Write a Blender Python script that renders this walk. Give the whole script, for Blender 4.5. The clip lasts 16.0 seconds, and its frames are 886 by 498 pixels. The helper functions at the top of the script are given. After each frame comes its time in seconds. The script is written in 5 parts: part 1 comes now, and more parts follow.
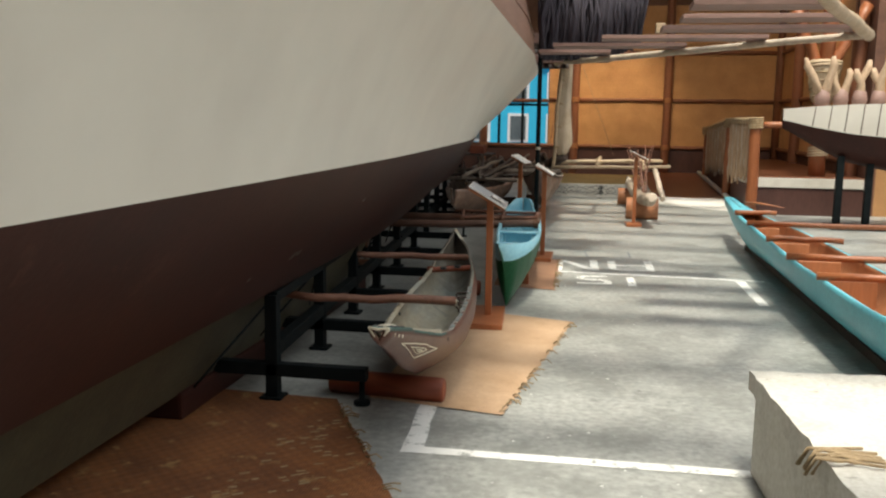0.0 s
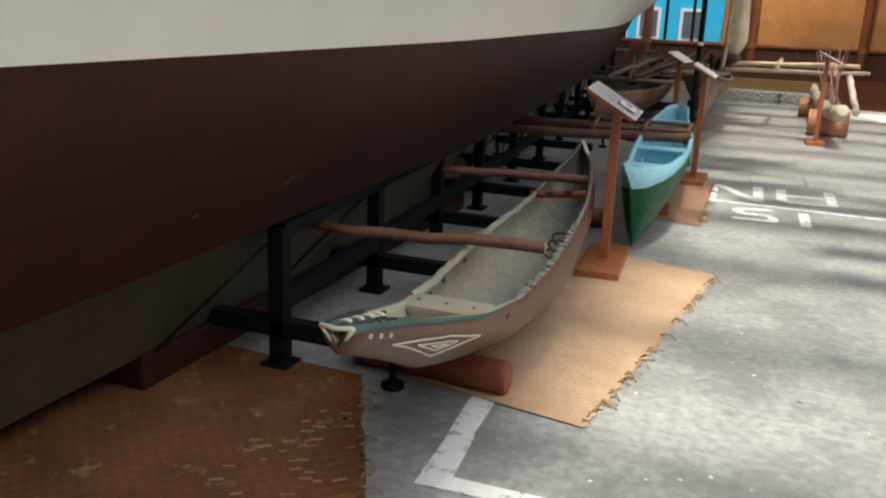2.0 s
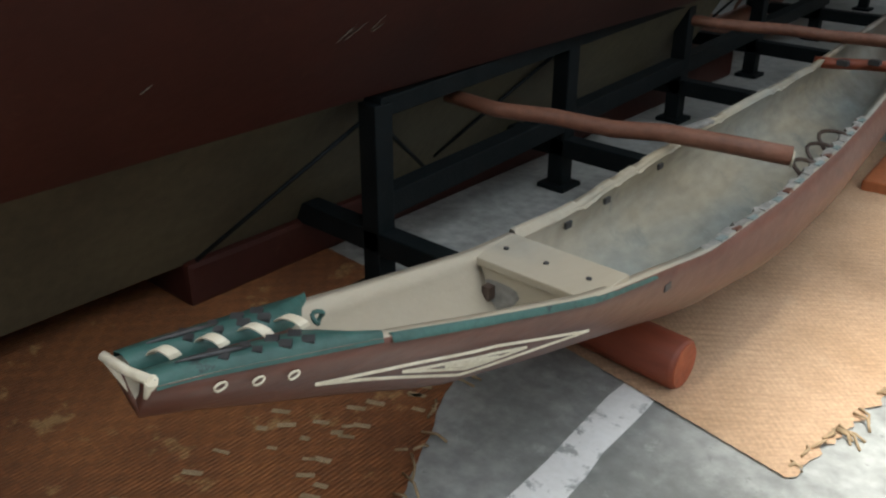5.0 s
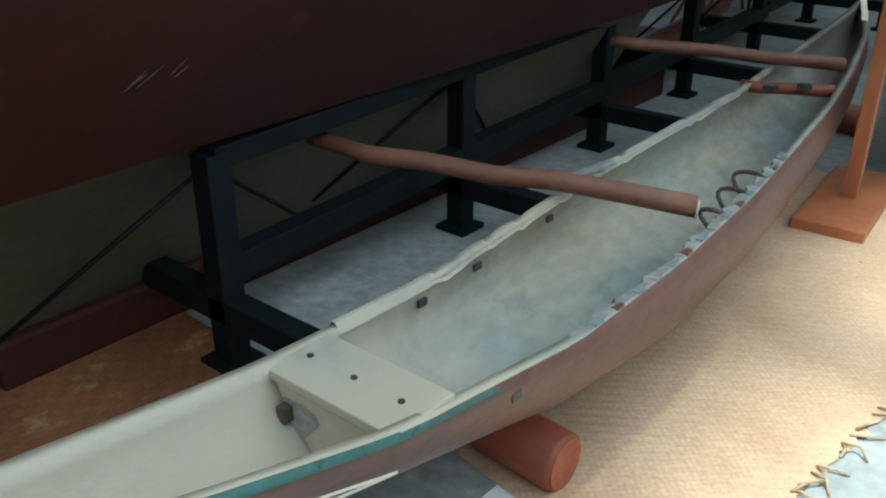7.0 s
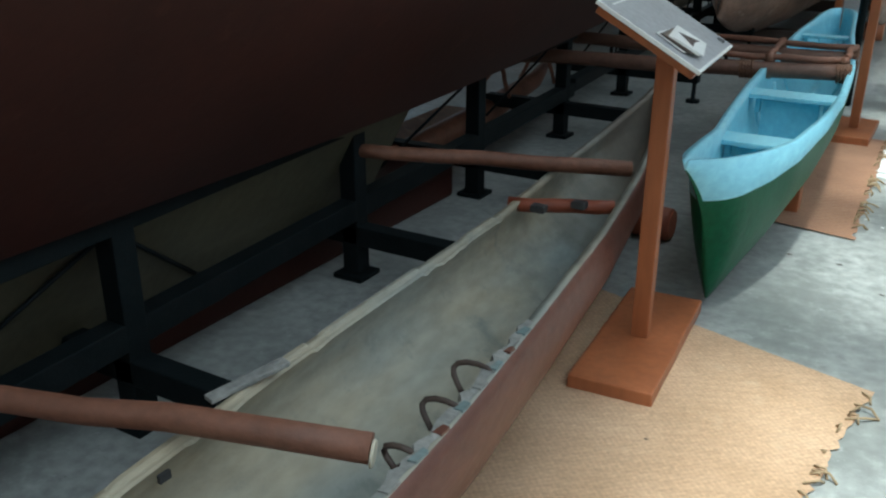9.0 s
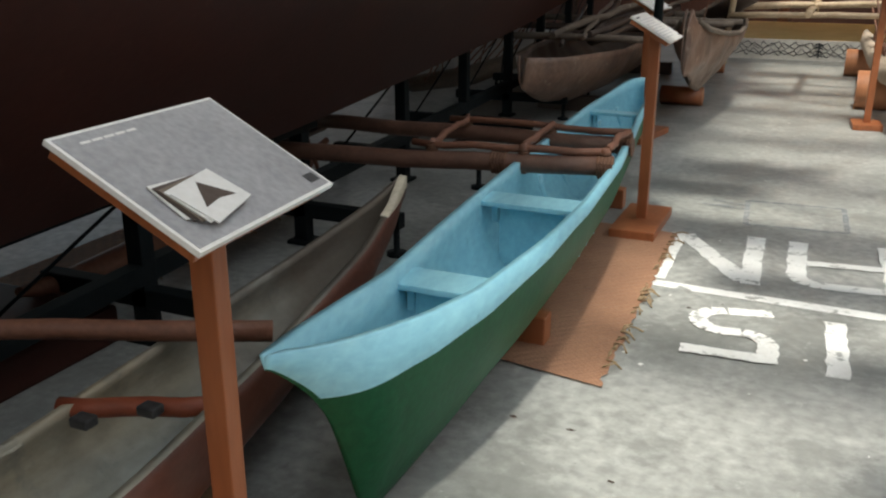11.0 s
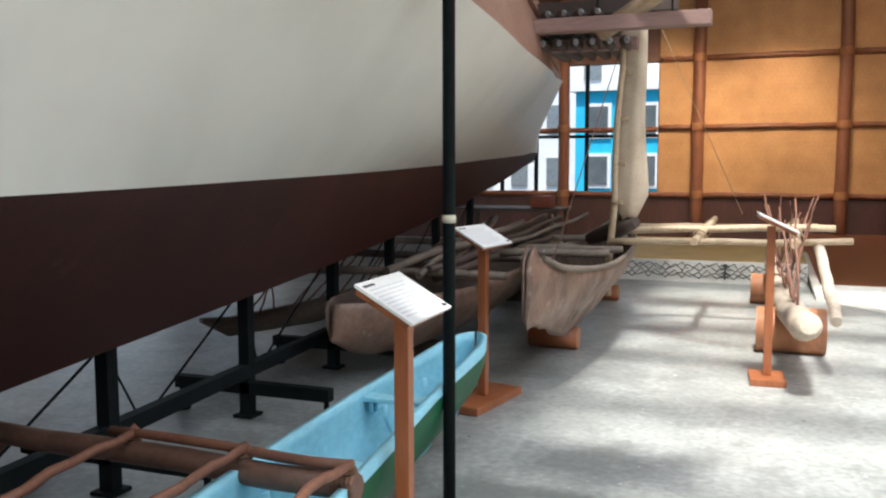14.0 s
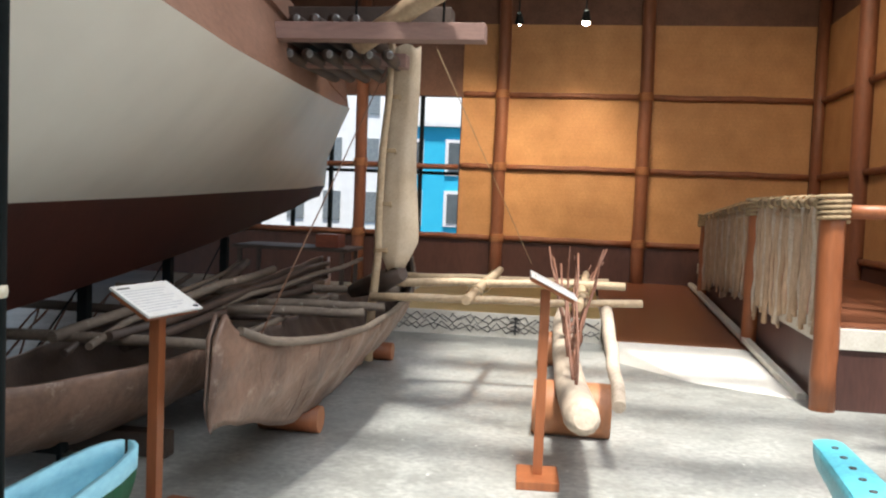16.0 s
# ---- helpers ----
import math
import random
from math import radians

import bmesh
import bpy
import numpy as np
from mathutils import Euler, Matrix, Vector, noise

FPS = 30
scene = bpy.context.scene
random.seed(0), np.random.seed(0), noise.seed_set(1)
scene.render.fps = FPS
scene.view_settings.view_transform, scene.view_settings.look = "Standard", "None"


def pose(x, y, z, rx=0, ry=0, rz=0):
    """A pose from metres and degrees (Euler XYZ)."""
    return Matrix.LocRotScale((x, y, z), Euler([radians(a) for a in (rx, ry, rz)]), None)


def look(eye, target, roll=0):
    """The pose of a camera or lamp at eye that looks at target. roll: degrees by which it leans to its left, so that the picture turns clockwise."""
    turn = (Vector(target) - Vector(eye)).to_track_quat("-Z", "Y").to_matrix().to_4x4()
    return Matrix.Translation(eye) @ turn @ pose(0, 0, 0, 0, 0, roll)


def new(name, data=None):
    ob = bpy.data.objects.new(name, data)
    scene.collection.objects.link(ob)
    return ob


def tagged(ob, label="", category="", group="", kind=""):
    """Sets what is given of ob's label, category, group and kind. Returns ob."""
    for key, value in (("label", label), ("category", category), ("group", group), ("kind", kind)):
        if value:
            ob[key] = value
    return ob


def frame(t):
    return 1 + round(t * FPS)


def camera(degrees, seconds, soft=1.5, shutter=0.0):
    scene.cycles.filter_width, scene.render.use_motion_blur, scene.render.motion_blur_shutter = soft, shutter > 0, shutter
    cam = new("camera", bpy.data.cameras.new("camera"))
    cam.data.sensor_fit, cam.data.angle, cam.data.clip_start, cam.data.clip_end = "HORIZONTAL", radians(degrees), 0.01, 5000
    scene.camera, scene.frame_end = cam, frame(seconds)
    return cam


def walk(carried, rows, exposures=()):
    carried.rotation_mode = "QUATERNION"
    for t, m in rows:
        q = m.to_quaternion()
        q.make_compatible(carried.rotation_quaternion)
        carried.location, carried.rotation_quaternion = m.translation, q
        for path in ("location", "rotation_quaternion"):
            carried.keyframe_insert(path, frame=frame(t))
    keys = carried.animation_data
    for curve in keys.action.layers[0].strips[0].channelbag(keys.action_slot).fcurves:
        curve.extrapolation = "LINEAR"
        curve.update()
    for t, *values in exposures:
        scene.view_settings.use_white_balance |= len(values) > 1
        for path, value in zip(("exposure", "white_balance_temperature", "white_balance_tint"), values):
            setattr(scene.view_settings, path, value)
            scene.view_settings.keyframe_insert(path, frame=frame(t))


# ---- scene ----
cam = camera(54.2, 16.0, soft=2.2)
PATH = [
    (0, (0.014, -0.128, 1.621), (-0.331, 1.819, 1.323), 0.8),
    (0.5, (-0.022, 0.292, 1.604), (-0.457, 2.21, 1.24), 0.4),
    (1, (0.064, 0.708, 1.571), (-0.472, 2.591, 1.163), 1.3),
    (1.5, (0.029, 1.092, 1.528), (-0.57, 2.936, 1.036), 3.3),
    (2, (0.062, 1.468, 1.511), (-0.612, 3.273, 0.976), 2.3),
    (2.5, (0.159, 1.815, 1.498), (-0.745, 3.502, 0.918), 3.3),
    (3, (0.139, 2.116, 1.444), (-0.8, 3.757, 0.794), 3.9),
    (3.5, (0.071, 2.386, 1.413), (-0.929, 3.966, 0.703), 2.5),
    (4, (0.057, 2.569, 1.378), (-1.096, 4.008, 0.603), -1.3),
    (6.3, (-0.14, 3.015, 1.296), (-1.31, 4.349, 0.373), 2.2),
    (6.5, (-0.138, 3.069, 1.292), (-1.287, 4.422, 0.371), 1.7),
    (7, (-0.062, 3.276, 1.322), (-1.202, 4.672, 0.457), 0.2),
    (7.5, (-0.027, 3.476, 1.338), (-1.15, 4.941, 0.569), 0.6),
    (8, (-0.086, 3.756, 1.336), (-1.094, 5.304, 0.569), 1.2),
    (8.2, (-0.102, 3.846, 1.351), (-1.096, 5.403, 0.585), 1.0),
    (10.5, (0.073, 5.157, 1.378), (-0.739, 6.848, 0.684), -0.4),
    (11, (0.221, 5.464, 1.401), (-0.537, 7.199, 0.757), 0.0),
    (11.5, (0.26, 5.789, 1.397), (-0.422, 7.573, 0.807), 0.3),
    (12, (0.283, 6.089, 1.462), (-0.393, 7.921, 1.029), -0.2),
    (12.5, (0.389, 6.386, 1.472), (-0.409, 8.193, 1.159), -0.6),
    (13, (0.472, 6.69, 1.478), (-0.304, 8.515, 1.217), -0.1),
    (13.5, (0.47, 7.023, 1.513), (-0.234, 8.885, 1.314), 0.3),
    (14, (0.553, 7.344, 1.502), (-0.144, 9.209, 1.307), -0.1),
    (14.5, (0.685, 7.681, 1.514), (0.108, 9.589, 1.36), 0.5),
    (15, (0.705, 8.109, 1.502), (0.385, 10.078, 1.359), 2.1),
    (15.5, (0.714, 8.489, 1.521), (0.525, 10.475, 1.39), 2.4),
    (16, (0.757, 8.841, 1.548), (0.449, 10.814, 1.436), 2.3),
]
walk(cam, [(t, look(eye, target, roll)) for t, eye, target, roll in PATH], [(0.0, 0.75, 7050, 6), (1.0, 1.0, 6550, 5), (2.0, 0.82, 6750, 9), (2.5, 0.92, 6700, 9), (3.5, 0.72, 7100, 11), (4.2, 0.9, 6900, 9), (6.5, 1.28, 5600, -4), (7.0, 1.38, 5500, -8), (8.2, 1.12, 5600, -7), (10.5, 0.57, 6350, 3), (11.5, 0.75, 6900, 9), (13.0, 1.36, 6750, 11), (14.5, 1.5, 6150, 7), (15.0, 1.05, 6900, 11), (15.5, 1.33, 6400, 8), (16.0, 1.4, 6550, 9)])

# ---- world and light ----
world = bpy.data.worlds.new("world")
scene.world = world
world.use_nodes = True
wn = world.node_tree.nodes
sky = wn.new("ShaderNodeTexSky")
sky.sky_type, sky.sun_disc = "NISHITA", False
sky.sun_elevation, sky.sun_rotation = radians(68), radians(155)
wn["Background"].inputs["Strength"].default_value = 0.065
world.node_tree.links.new(sky.outputs["Color"], wn["Background"].inputs["Color"])
sun = new("sun", bpy.data.lights.new("sun", "SUN"))
sun.data.energy, sun.data.angle, sun.data.color = 2.8, radians(5.5), (1.0, 0.96, 0.9)
sun.matrix_world = look((0.35, -2.0, 5.6), (0, 0, 0))


def area_lamp(name, x, y, z, target, w, h, power, color=(1, 1, 1)):
    d = bpy.data.lights.new(name, "AREA")
    d.shape, d.size, d.size_y, d.energy, d.color = "RECTANGLE", w, h, power, color
    ob = new(name, d)
    ob.matrix_world = look((x, y, z), target)
    return ob


def spot_lamp(name, at, target, power, degrees, color=(1.0, 0.78, 0.55)):
    d = bpy.data.lights.new(name, "SPOT")
    d.energy, d.spot_size, d.spot_blend, d.shadow_soft_size, d.color = power, radians(degrees), 1.0, 0.06, color
    ob = new(name, d)
    ob.matrix_world = look(at, target)
    return ob


# daylight in the roof's skylight
area_lamp("skylight_daylight", 3.25, 5.9, 5.55, (3.25, 5.901, 0), 6.9, 21.5, 530, (0.97, 0.99, 1.0))
# daylight in open side bays and low bays behind the hull, both unseen additions
area_lamp("added_bay_daylight", 7.3, 9.2, 2.2, (0, 9.2, 1.6), 13.5, 3.2, 85, (0.97, 0.99, 1.0))
area_lamp("far_side_daylight", -8.7, 11.0, 1.6, (0, 11.0, 0.6), 16, 2.0, 28, (1.0, 0.98, 0.94))
# wall washers: two low in view, four unseen, higher and nearer, added to brighten walls
SPOTS = [((0.71, 22.1, 4.22), (0.55, 24.1, 1.35), 160, 84), ((-0.28, 22.1, 4.17), (-1.7, 24.1, 1.5), 120, 84), ((0.5, 20.2, 5.3), (0.5, 24.1, 1.3), 60, 76), ((3.0, 20.2, 5.3), (3.3, 24.1, 2.0), 58, 100), ((3.1, 18.4, 5.3), (4.7, 20.6, 2.2), 120, 100), ((-2.6, 20.6, 5.3), (-3.0, 24.1, 1.6), 110, 84)]
for at, to, watts, cone in SPOTS:
    spot_lamp("wall_spot_or_fill", at, to, watts, cone)


# ---- materials ----
def mat(name, c1, c2=None, rough=0.6, scale=6.0, bump=0.15, fine=60.0, metal=0.0, stretch=(1, 1, 1), wear=None, wear_amount=0.5, spec=0.5, grain=0.35, wear_soft=0.07):
    """Paint, wood or stone: two tones by broad noise, fine grain as bump, optional third tone as worn patches."""
    m = bpy.data.materials.new(name)
    m.use_nodes = True
    n, l = m.node_tree.nodes, m.node_tree.links
    b = n["Principled BSDF"]
    tc, mp = n.new("ShaderNodeTexCoord"), n.new("ShaderNodeMapping")
    mp.inputs["Scale"].default_value = stretch
    l.new(tc.outputs["Object"], mp.inputs["Vector"])
    n1, n2 = n.new("ShaderNodeTexNoise"), n.new("ShaderNodeTexNoise")
    n1.inputs["Scale"].default_value, n1.inputs["Detail"].default_value = scale, 6
    n2.inputs["Scale"].default_value, n2.inputs["Detail"].default_value = fine, 4
    l.new(mp.outputs["Vector"], n1.inputs["Vector"])
    l.new(mp.outputs["Vector"], n2.inputs["Vector"])
    c2 = c2 or tuple(v * 0.75 for v in c1)
    ramp = n.new("ShaderNodeValToRGB")
    ramp.color_ramp.elements[0].position, ramp.color_ramp.elements[1].position = 0.35, 0.68
    ramp.color_ramp.elements[0].color, ramp.color_ramp.elements[1].color = (*c1, 1), (*c2, 1)
    l.new(n1.outputs["Fac"], ramp.inputs["Fac"])
    mix = n.new("ShaderNodeMix")
    mix.data_type, mix.blend_type = "RGBA", "OVERLAY"
    mix.inputs["Factor"].default_value = grain
    l.new(ramp.outputs["Color"], mix.inputs["A"])
    l.new(n2.outputs["Fac"], mix.inputs["B"])
    col = mix.outputs["Result"]
    if wear:
        n3, r3, mx = n.new("ShaderNodeTexNoise"), n.new("ShaderNodeValToRGB"), n.new("ShaderNodeMix")
        n3.inputs["Scale"].default_value, n3.inputs["Detail"].default_value, n3.inputs["Roughness"].default_value = scale * 2.3, 8, 0.7
        l.new(tc.outputs["Object"], n3.inputs["Vector"])
        r3.color_ramp.elements[0].position, r3.color_ramp.elements[1].position = 1 - wear_amount, min(1.0, 1 + wear_soft - wear_amount)
        l.new(n3.outputs["Fac"], r3.inputs["Fac"])
        mx.data_type = "RGBA"
        l.new(r3.outputs["Color"], mx.inputs["Factor"])
        l.new(col, mx.inputs["A"])
        mx.inputs["B"].default_value = (*wear, 1)
        col = mx.outputs["Result"]
    l.new(col, b.inputs["Base Color"])
    b.inputs["Roughness"].default_value, b.inputs["Metallic"].default_value = rough, metal
    b.inputs["Specular IOR Level"].default_value = spec
    bp = n.new("ShaderNodeBump")
    bp.inputs["Strength"].default_value, bp.inputs["Distance"].default_value = bump, 0.01
    l.new(n2.outputs["Fac"], bp.inputs["Height"])
    l.new(bp.outputs["Normal"], b.inputs["Normal"])
    return m


CONCRETE = mat("worn_concrete", (0.30, 0.308, 0.288), (0.38, 0.386, 0.365), 0.4, 0.8, 0.15, 22, wear=(0.2, 0.207, 0.195), wear_amount=0.55, grain=0.6, wear_soft=0.3)


def scuffed(m, blotch, speck, dark, pale, edge=0.08):
    """Trodden dirt in ragged hand-sized patches and pale rubbed specks over a finished floor."""
    n, l = m.node_tree.nodes, m.node_tree.links
    b = n["Principled BSDF"]
    tc = n.new("ShaderNodeTexCoord")
    col = b.inputs["Base Color"].links[0].from_socket
    for scale, detail, start, tone, amount, seed in ((blotch, 10, 0.5, dark, 0.5, 3.0), (speck, 6, 0.6, pale, 0.5, 11.0), (speck * 1.7, 5, 0.62, dark, 0.6, 23.0)):
        mp, no, rp, mx = n.new("ShaderNodeMapping"), n.new("ShaderNodeTexNoise"), n.new("ShaderNodeMapRange"), n.new("ShaderNodeMix")
        mp.inputs["Location"].default_value = (seed, seed * 0.7, 0)
        l.new(tc.outputs["Object"], mp.inputs["Vector"])
        l.new(mp.outputs["Vector"], no.inputs["Vector"])
        no.inputs["Scale"].default_value, no.inputs["Detail"].default_value, no.inputs["Roughness"].default_value = scale, detail, 0.72
        rp.inputs["From Min"].default_value, rp.inputs["From Max"].default_value, rp.inputs["To Max"].default_value = start, start + edge, amount
        l.new(no.outputs["Fac"], rp.inputs["Value"])
        mx.data_type = "RGBA"
        l.new(rp.outputs["Result"], mx.inputs["Factor"])
        l.new(col, mx.inputs["A"])
        mx.inputs["B"].default_value = (*tone, 1)
        col = mx.outputs["Result"]
    l.new(col, b.inputs["Base Color"])


scuffed(CONCRETE, 1.7, 9.0, (0.16, 0.165, 0.152), (0.47, 0.475, 0.455))
ROAD_PAINT = mat("chipped_floor_paint", (0.82, 0.82, 0.79), (0.74, 0.74, 0.71), 0.6, 5, 0.2, 60, wear=(0.38, 0.39, 0.37), wear_amount=0.455)
GREY_PAINT = mat("grey_floor_paint", (0.16, 0.18, 0.19), (0.25, 0.26, 0.26), 0.6, 8, 0.2, 60, wear=(0.3, 0.31, 0.3), wear_amount=0.5)
HULL_WHITE = mat("hull_white_paint", (0.69, 0.655, 0.58), (0.61, 0.575, 0.51), 0.38, 1.3, 0.02, 5, grain=0.05)
HULL_RED = mat("antifouling_maroon", (0.048, 0.0135, 0.0092), (0.034, 0.0105, 0.0078), 0.55, 2.2, 0.08, 30, wear=(0.058, 0.02, 0.014), wear_amount=0.40, spec=0.25, grain=0.2)
HULL_OLIVE = mat("keel_olive", (0.075, 0.066, 0.038), (0.05, 0.044, 0.026), 0.6, 3, 0.15, 30)
BULWARK = mat("bulwark_brown", (0.27, 0.145, 0.1), (0.21, 0.11, 0.075), 0.5, 4, 0.15, 40, stretch=(1, 0.2, 1))
BLACK_STEEL = mat("black_steel", (0.006, 0.009, 0.01), (0.01, 0.013, 0.014), 0.6, 9, 0.1, 90, wear=(0.02, 0.024, 0.025), wear_amount=0.3, spec=0.1)
MAT_STRAW = mat("woven_straw", (0.54, 0.36, 0.225), (0.43, 0.275, 0.16), 0.75, 3, 0.3, 90, wear=(0.56, 0.4, 0.26), wear_amount=0.42, wear_soft=0.2)
MAT_BROWN = mat("woven_brown_straw", (0.36, 0.19, 0.11), (0.28, 0.145, 0.085), 0.75, 4, 0.3, 90, wear=(0.42, 0.26, 0.16), wear_amount=0.42, wear_soft=0.2)
MAT_RUST = mat("woven_rust_mat", (0.25, 0.092, 0.028), (0.15, 0.052, 0.017), 0.75, 3, 0.3, 70, wear=(0.34, 0.19, 0.075), wear_amount=0.42)
CEDAR = mat("cedar_wood", (0.34, 0.115, 0.045), (0.25, 0.078, 0.028), 0.42, 5, 0.12, 40, stretch=(1, 1, 0.15))
CEDAR_LIGHT = mat("light_cedar", (0.46, 0.2, 0.095), (0.36, 0.145, 0.065), 0.5, 5, 0.12, 40, stretch=(1, 1, 0.15))
RED_LOG = mat("red_stained_log", (0.26, 0.065, 0.028), (0.19, 0.042, 0.02), 0.55, 6, 0.2, 40, stretch=(0.2, 1, 1))
RED_LOG_END = mat("sawn_red_log_end", (0.33, 0.085, 0.035), (0.25, 0.06, 0.026), 0.65, 18, 0.3, 60)
DUGOUT_OUT = mat("brown_canoe_paint", (0.125, 0.05, 0.034), (0.09, 0.034, 0.023), 0.42, 4, 0.2, 45, wear=(0.3, 0.26, 0.22), wear_amount=0.29, stretch=(1, 0.3, 1))
DUGOUT_IN = mat("worn_cream_blue_paint", (0.34, 0.29, 0.2), (0.23, 0.265, 0.26), 0.6, 2.6, 0.35, 30, wear=(0.14, 0.16, 0.15), wear_amount=0.46, stretch=(1, 0.35, 1), wear_soft=0.22)
BLUE_WORN = mat("rubbed_grey_blue_paint", (0.12, 0.17, 0.17), (0.19, 0.23, 0.225), 0.65, 14, 0.3, 60)
WORN_RIM = mat("splintered_rim", (0.3, 0.29, 0.265), (0.17, 0.17, 0.16), 0.75, 14, 0.5, 60)
TEAL = mat("teal_bow_paint", (0.038, 0.11, 0.095), (0.028, 0.075, 0.066), 0.5, 8, 0.2, 60, wear=(0.02, 0.03, 0.03), wear_amount=0.4)
CREAM = mat("cream_paint", (0.66, 0.6, 0.47), (0.55, 0.5, 0.38), 0.55, 12, 0.2, 60)
CANOE_BLUE = mat("sky_blue_paint", (0.25, 0.56, 0.68), (0.29, 0.6, 0.71), 0.4, 3, 0.12, 40, wear=(0.19, 0.45, 0.56), wear_amount=0.36, stretch=(1, 0.4, 1))
CANOE_GREEN = mat("deep_green_paint", (0.005, 0.075, 0.03), (0.007, 0.09, 0.038), 0.5, 3, 0.12, 40, wear=(0.015, 0.1, 0.05), wear_amount=0.36, spec=0.22)
TURQUOISE = mat("turquoise_paint", (0.10, 0.46, 0.56), (0.13, 0.5, 0.6), 0.4, 3, 0.12, 40, wear=(0.2, 0.5, 0.56), wear_amount=0.36)
BOOM_WOOD = mat("aged_boom_wood", (0.15, 0.075, 0.05), (0.1, 0.05, 0.034), 0.6, 6, 0.3, 40)
LASH_BROWN = mat("brown_cord", (0.17, 0.085, 0.05), (0.12, 0.06, 0.036), 0.85, 20, 0.4, 120)
WALL_CORD = mat("orange_brown_cord", (0.42, 0.19, 0.085), (0.33, 0.14, 0.06), 0.8, 20, 0.4, 120)
FENCE_STICK = mat("dry_tan_stick", (0.5, 0.36, 0.245), (0.4, 0.27, 0.17), 0.7, 6, 0.3, 40, stretch=(1, 1, 0.3))
HUNG_WOOD = mat("pinkish_aged_beam", (0.3, 0.185, 0.155), (0.22, 0.13, 0.108), 0.6, 5, 0.25, 40, stretch=(0.25, 1, 1))
STICK = mat("peeled_brown_stick", (0.2, 0.085, 0.05), (0.145, 0.06, 0.035), 0.6, 6, 0.3, 40)
POLE = mat("pale_bamboo_pole", (0.5, 0.38, 0.25), (0.4, 0.29, 0.18), 0.55, 6, 0.25, 40)
GREY_WOOD = mat("weathered_grey_wood", (0.19, 0.15, 0.115), (0.12, 0.093, 0.072), 0.75, 5, 0.4, 45, wear=(0.36, 0.32, 0.27), wear_amount=0.38, stretch=(1, 0.3, 1))
BARK = mat("bark_sheet", (0.25, 0.15, 0.105), (0.11, 0.064, 0.045), 0.42, 3.2, 0.6, 26, wear=(0.4, 0.31, 0.245), wear_amount=0.41, wear_soft=0.14)
DARK_WOOD = mat("dark_aged_wood", (0.075, 0.05, 0.038), (0.05, 0.034, 0.027), 0.6, 5, 0.3, 40)
PALE_LOG = mat("pale_driftwood", (0.56, 0.47, 0.37), (0.44, 0.35, 0.27), 0.7, 6, 0.3, 40)
SAIL = mat("coarse_sailcloth", (0.56, 0.46, 0.34), (0.46, 0.36, 0.25), 0.85, 5, 0.35, 130)
ROPE = mat("fibre_rope", (0.4, 0.29, 0.17), (0.28, 0.2, 0.11), 0.85, 20, 0.4, 120)
WALL_MAT = mat("woven_bamboo_panel", (0.54, 0.29, 0.125), (0.44, 0.225, 0.09), 0.65, 2.5, 0.3, 60)
WALL_LOW = mat("dark_skirting_boards", (0.085, 0.036, 0.028), (0.065, 0.027, 0.021), 0.5, 4, 0.2, 40, stretch=(1, 1, 0.2))
WALL_POST = mat("brown_timber_post", (0.24, 0.09, 0.045), (0.18, 0.065, 0.032), 0.5, 5, 0.2, 40, stretch=(1, 1, 0.2))
RAFTER = mat("roof_timber", (0.17, 0.08, 0.05), (0.12, 0.055, 0.035), 0.6, 4, 0.2, 30)
ROOF = mat("dark_roof_boards", (0.05, 0.03, 0.024), (0.035, 0.021, 0.018), 0.8, 3, 0.2, 30)
RAMP = mat("polished_ramp_boards", (0.2, 0.075, 0.04), (0.15, 0.055, 0.028), 0.3, 5, 0.1, 40, stretch=(1, 0.2, 1))
PALE_CONCRETE = mat("pale_concrete", (0.76, 0.74, 0.69), (0.7, 0.68, 0.63), 0.7, 2, 0.2, 40)
WHITE_TRIM = mat("white_trim_paint", (0.68, 0.65, 0.58), (0.6, 0.57, 0.5), 0.5, 6, 0.1, 50)
PRINT_GREY = mat("printed_grey_panel", (0.27, 0.27, 0.28), (0.4, 0.4, 0.41), 0.3, 3, 0.02, 60)
PRINT_WHITE = mat("printed_white_panel", (0.78, 0.77, 0.74), (0.74, 0.73, 0.7), 0.3, 3, 0.02, 60)
INK = mat("black_ink", (0.03, 0.03, 0.032), (0.05, 0.05, 0.05), 0.5, 30, 0.02, 60)
GREY_INK = mat("grey_ink", (0.56, 0.56, 0.57), (0.62, 0.62, 0.62), 0.5, 30, 0.02, 60)
PEDESTAL = mat("plastered_pedestal", (0.62, 0.6, 0.54), (0.52, 0.5, 0.45), 0.7, 4, 0.35, 40, wear=(0.35, 0.33, 0.28), wear_amount=0.36)
YELLOW = mat("yellow_cloth", (0.6, 0.44, 0.19), (0.52, 0.37, 0.15), 0.7, 3, 0.1, 60)
STEEL = mat("scuffed_steel", (0.4, 0.42, 0.43), (0.3, 0.32, 0.33), 0.35, 10, 0.1, 60, metal=0.8)
FACADE = mat("cyan_facade", (0.02, 0.46, 0.72), (0.03, 0.5, 0.75), 0.7, 2, 0.1, 30)
FACADE_WHITE = mat("white_facade", (0.82, 0.82, 0.82), (0.75, 0.75, 0.75), 0.7, 2, 0.1, 30)
DARK_GLASS = mat("dark_glass", (0.1, 0.12, 0.13), (0.14, 0.16, 0.17), 0.1, 2, 0.0, 30)
GROUND = mat("yard_asphalt", (0.06, 0.06, 0.058), (0.08, 0.08, 0.075), 0.9, 2, 0.3, 30)


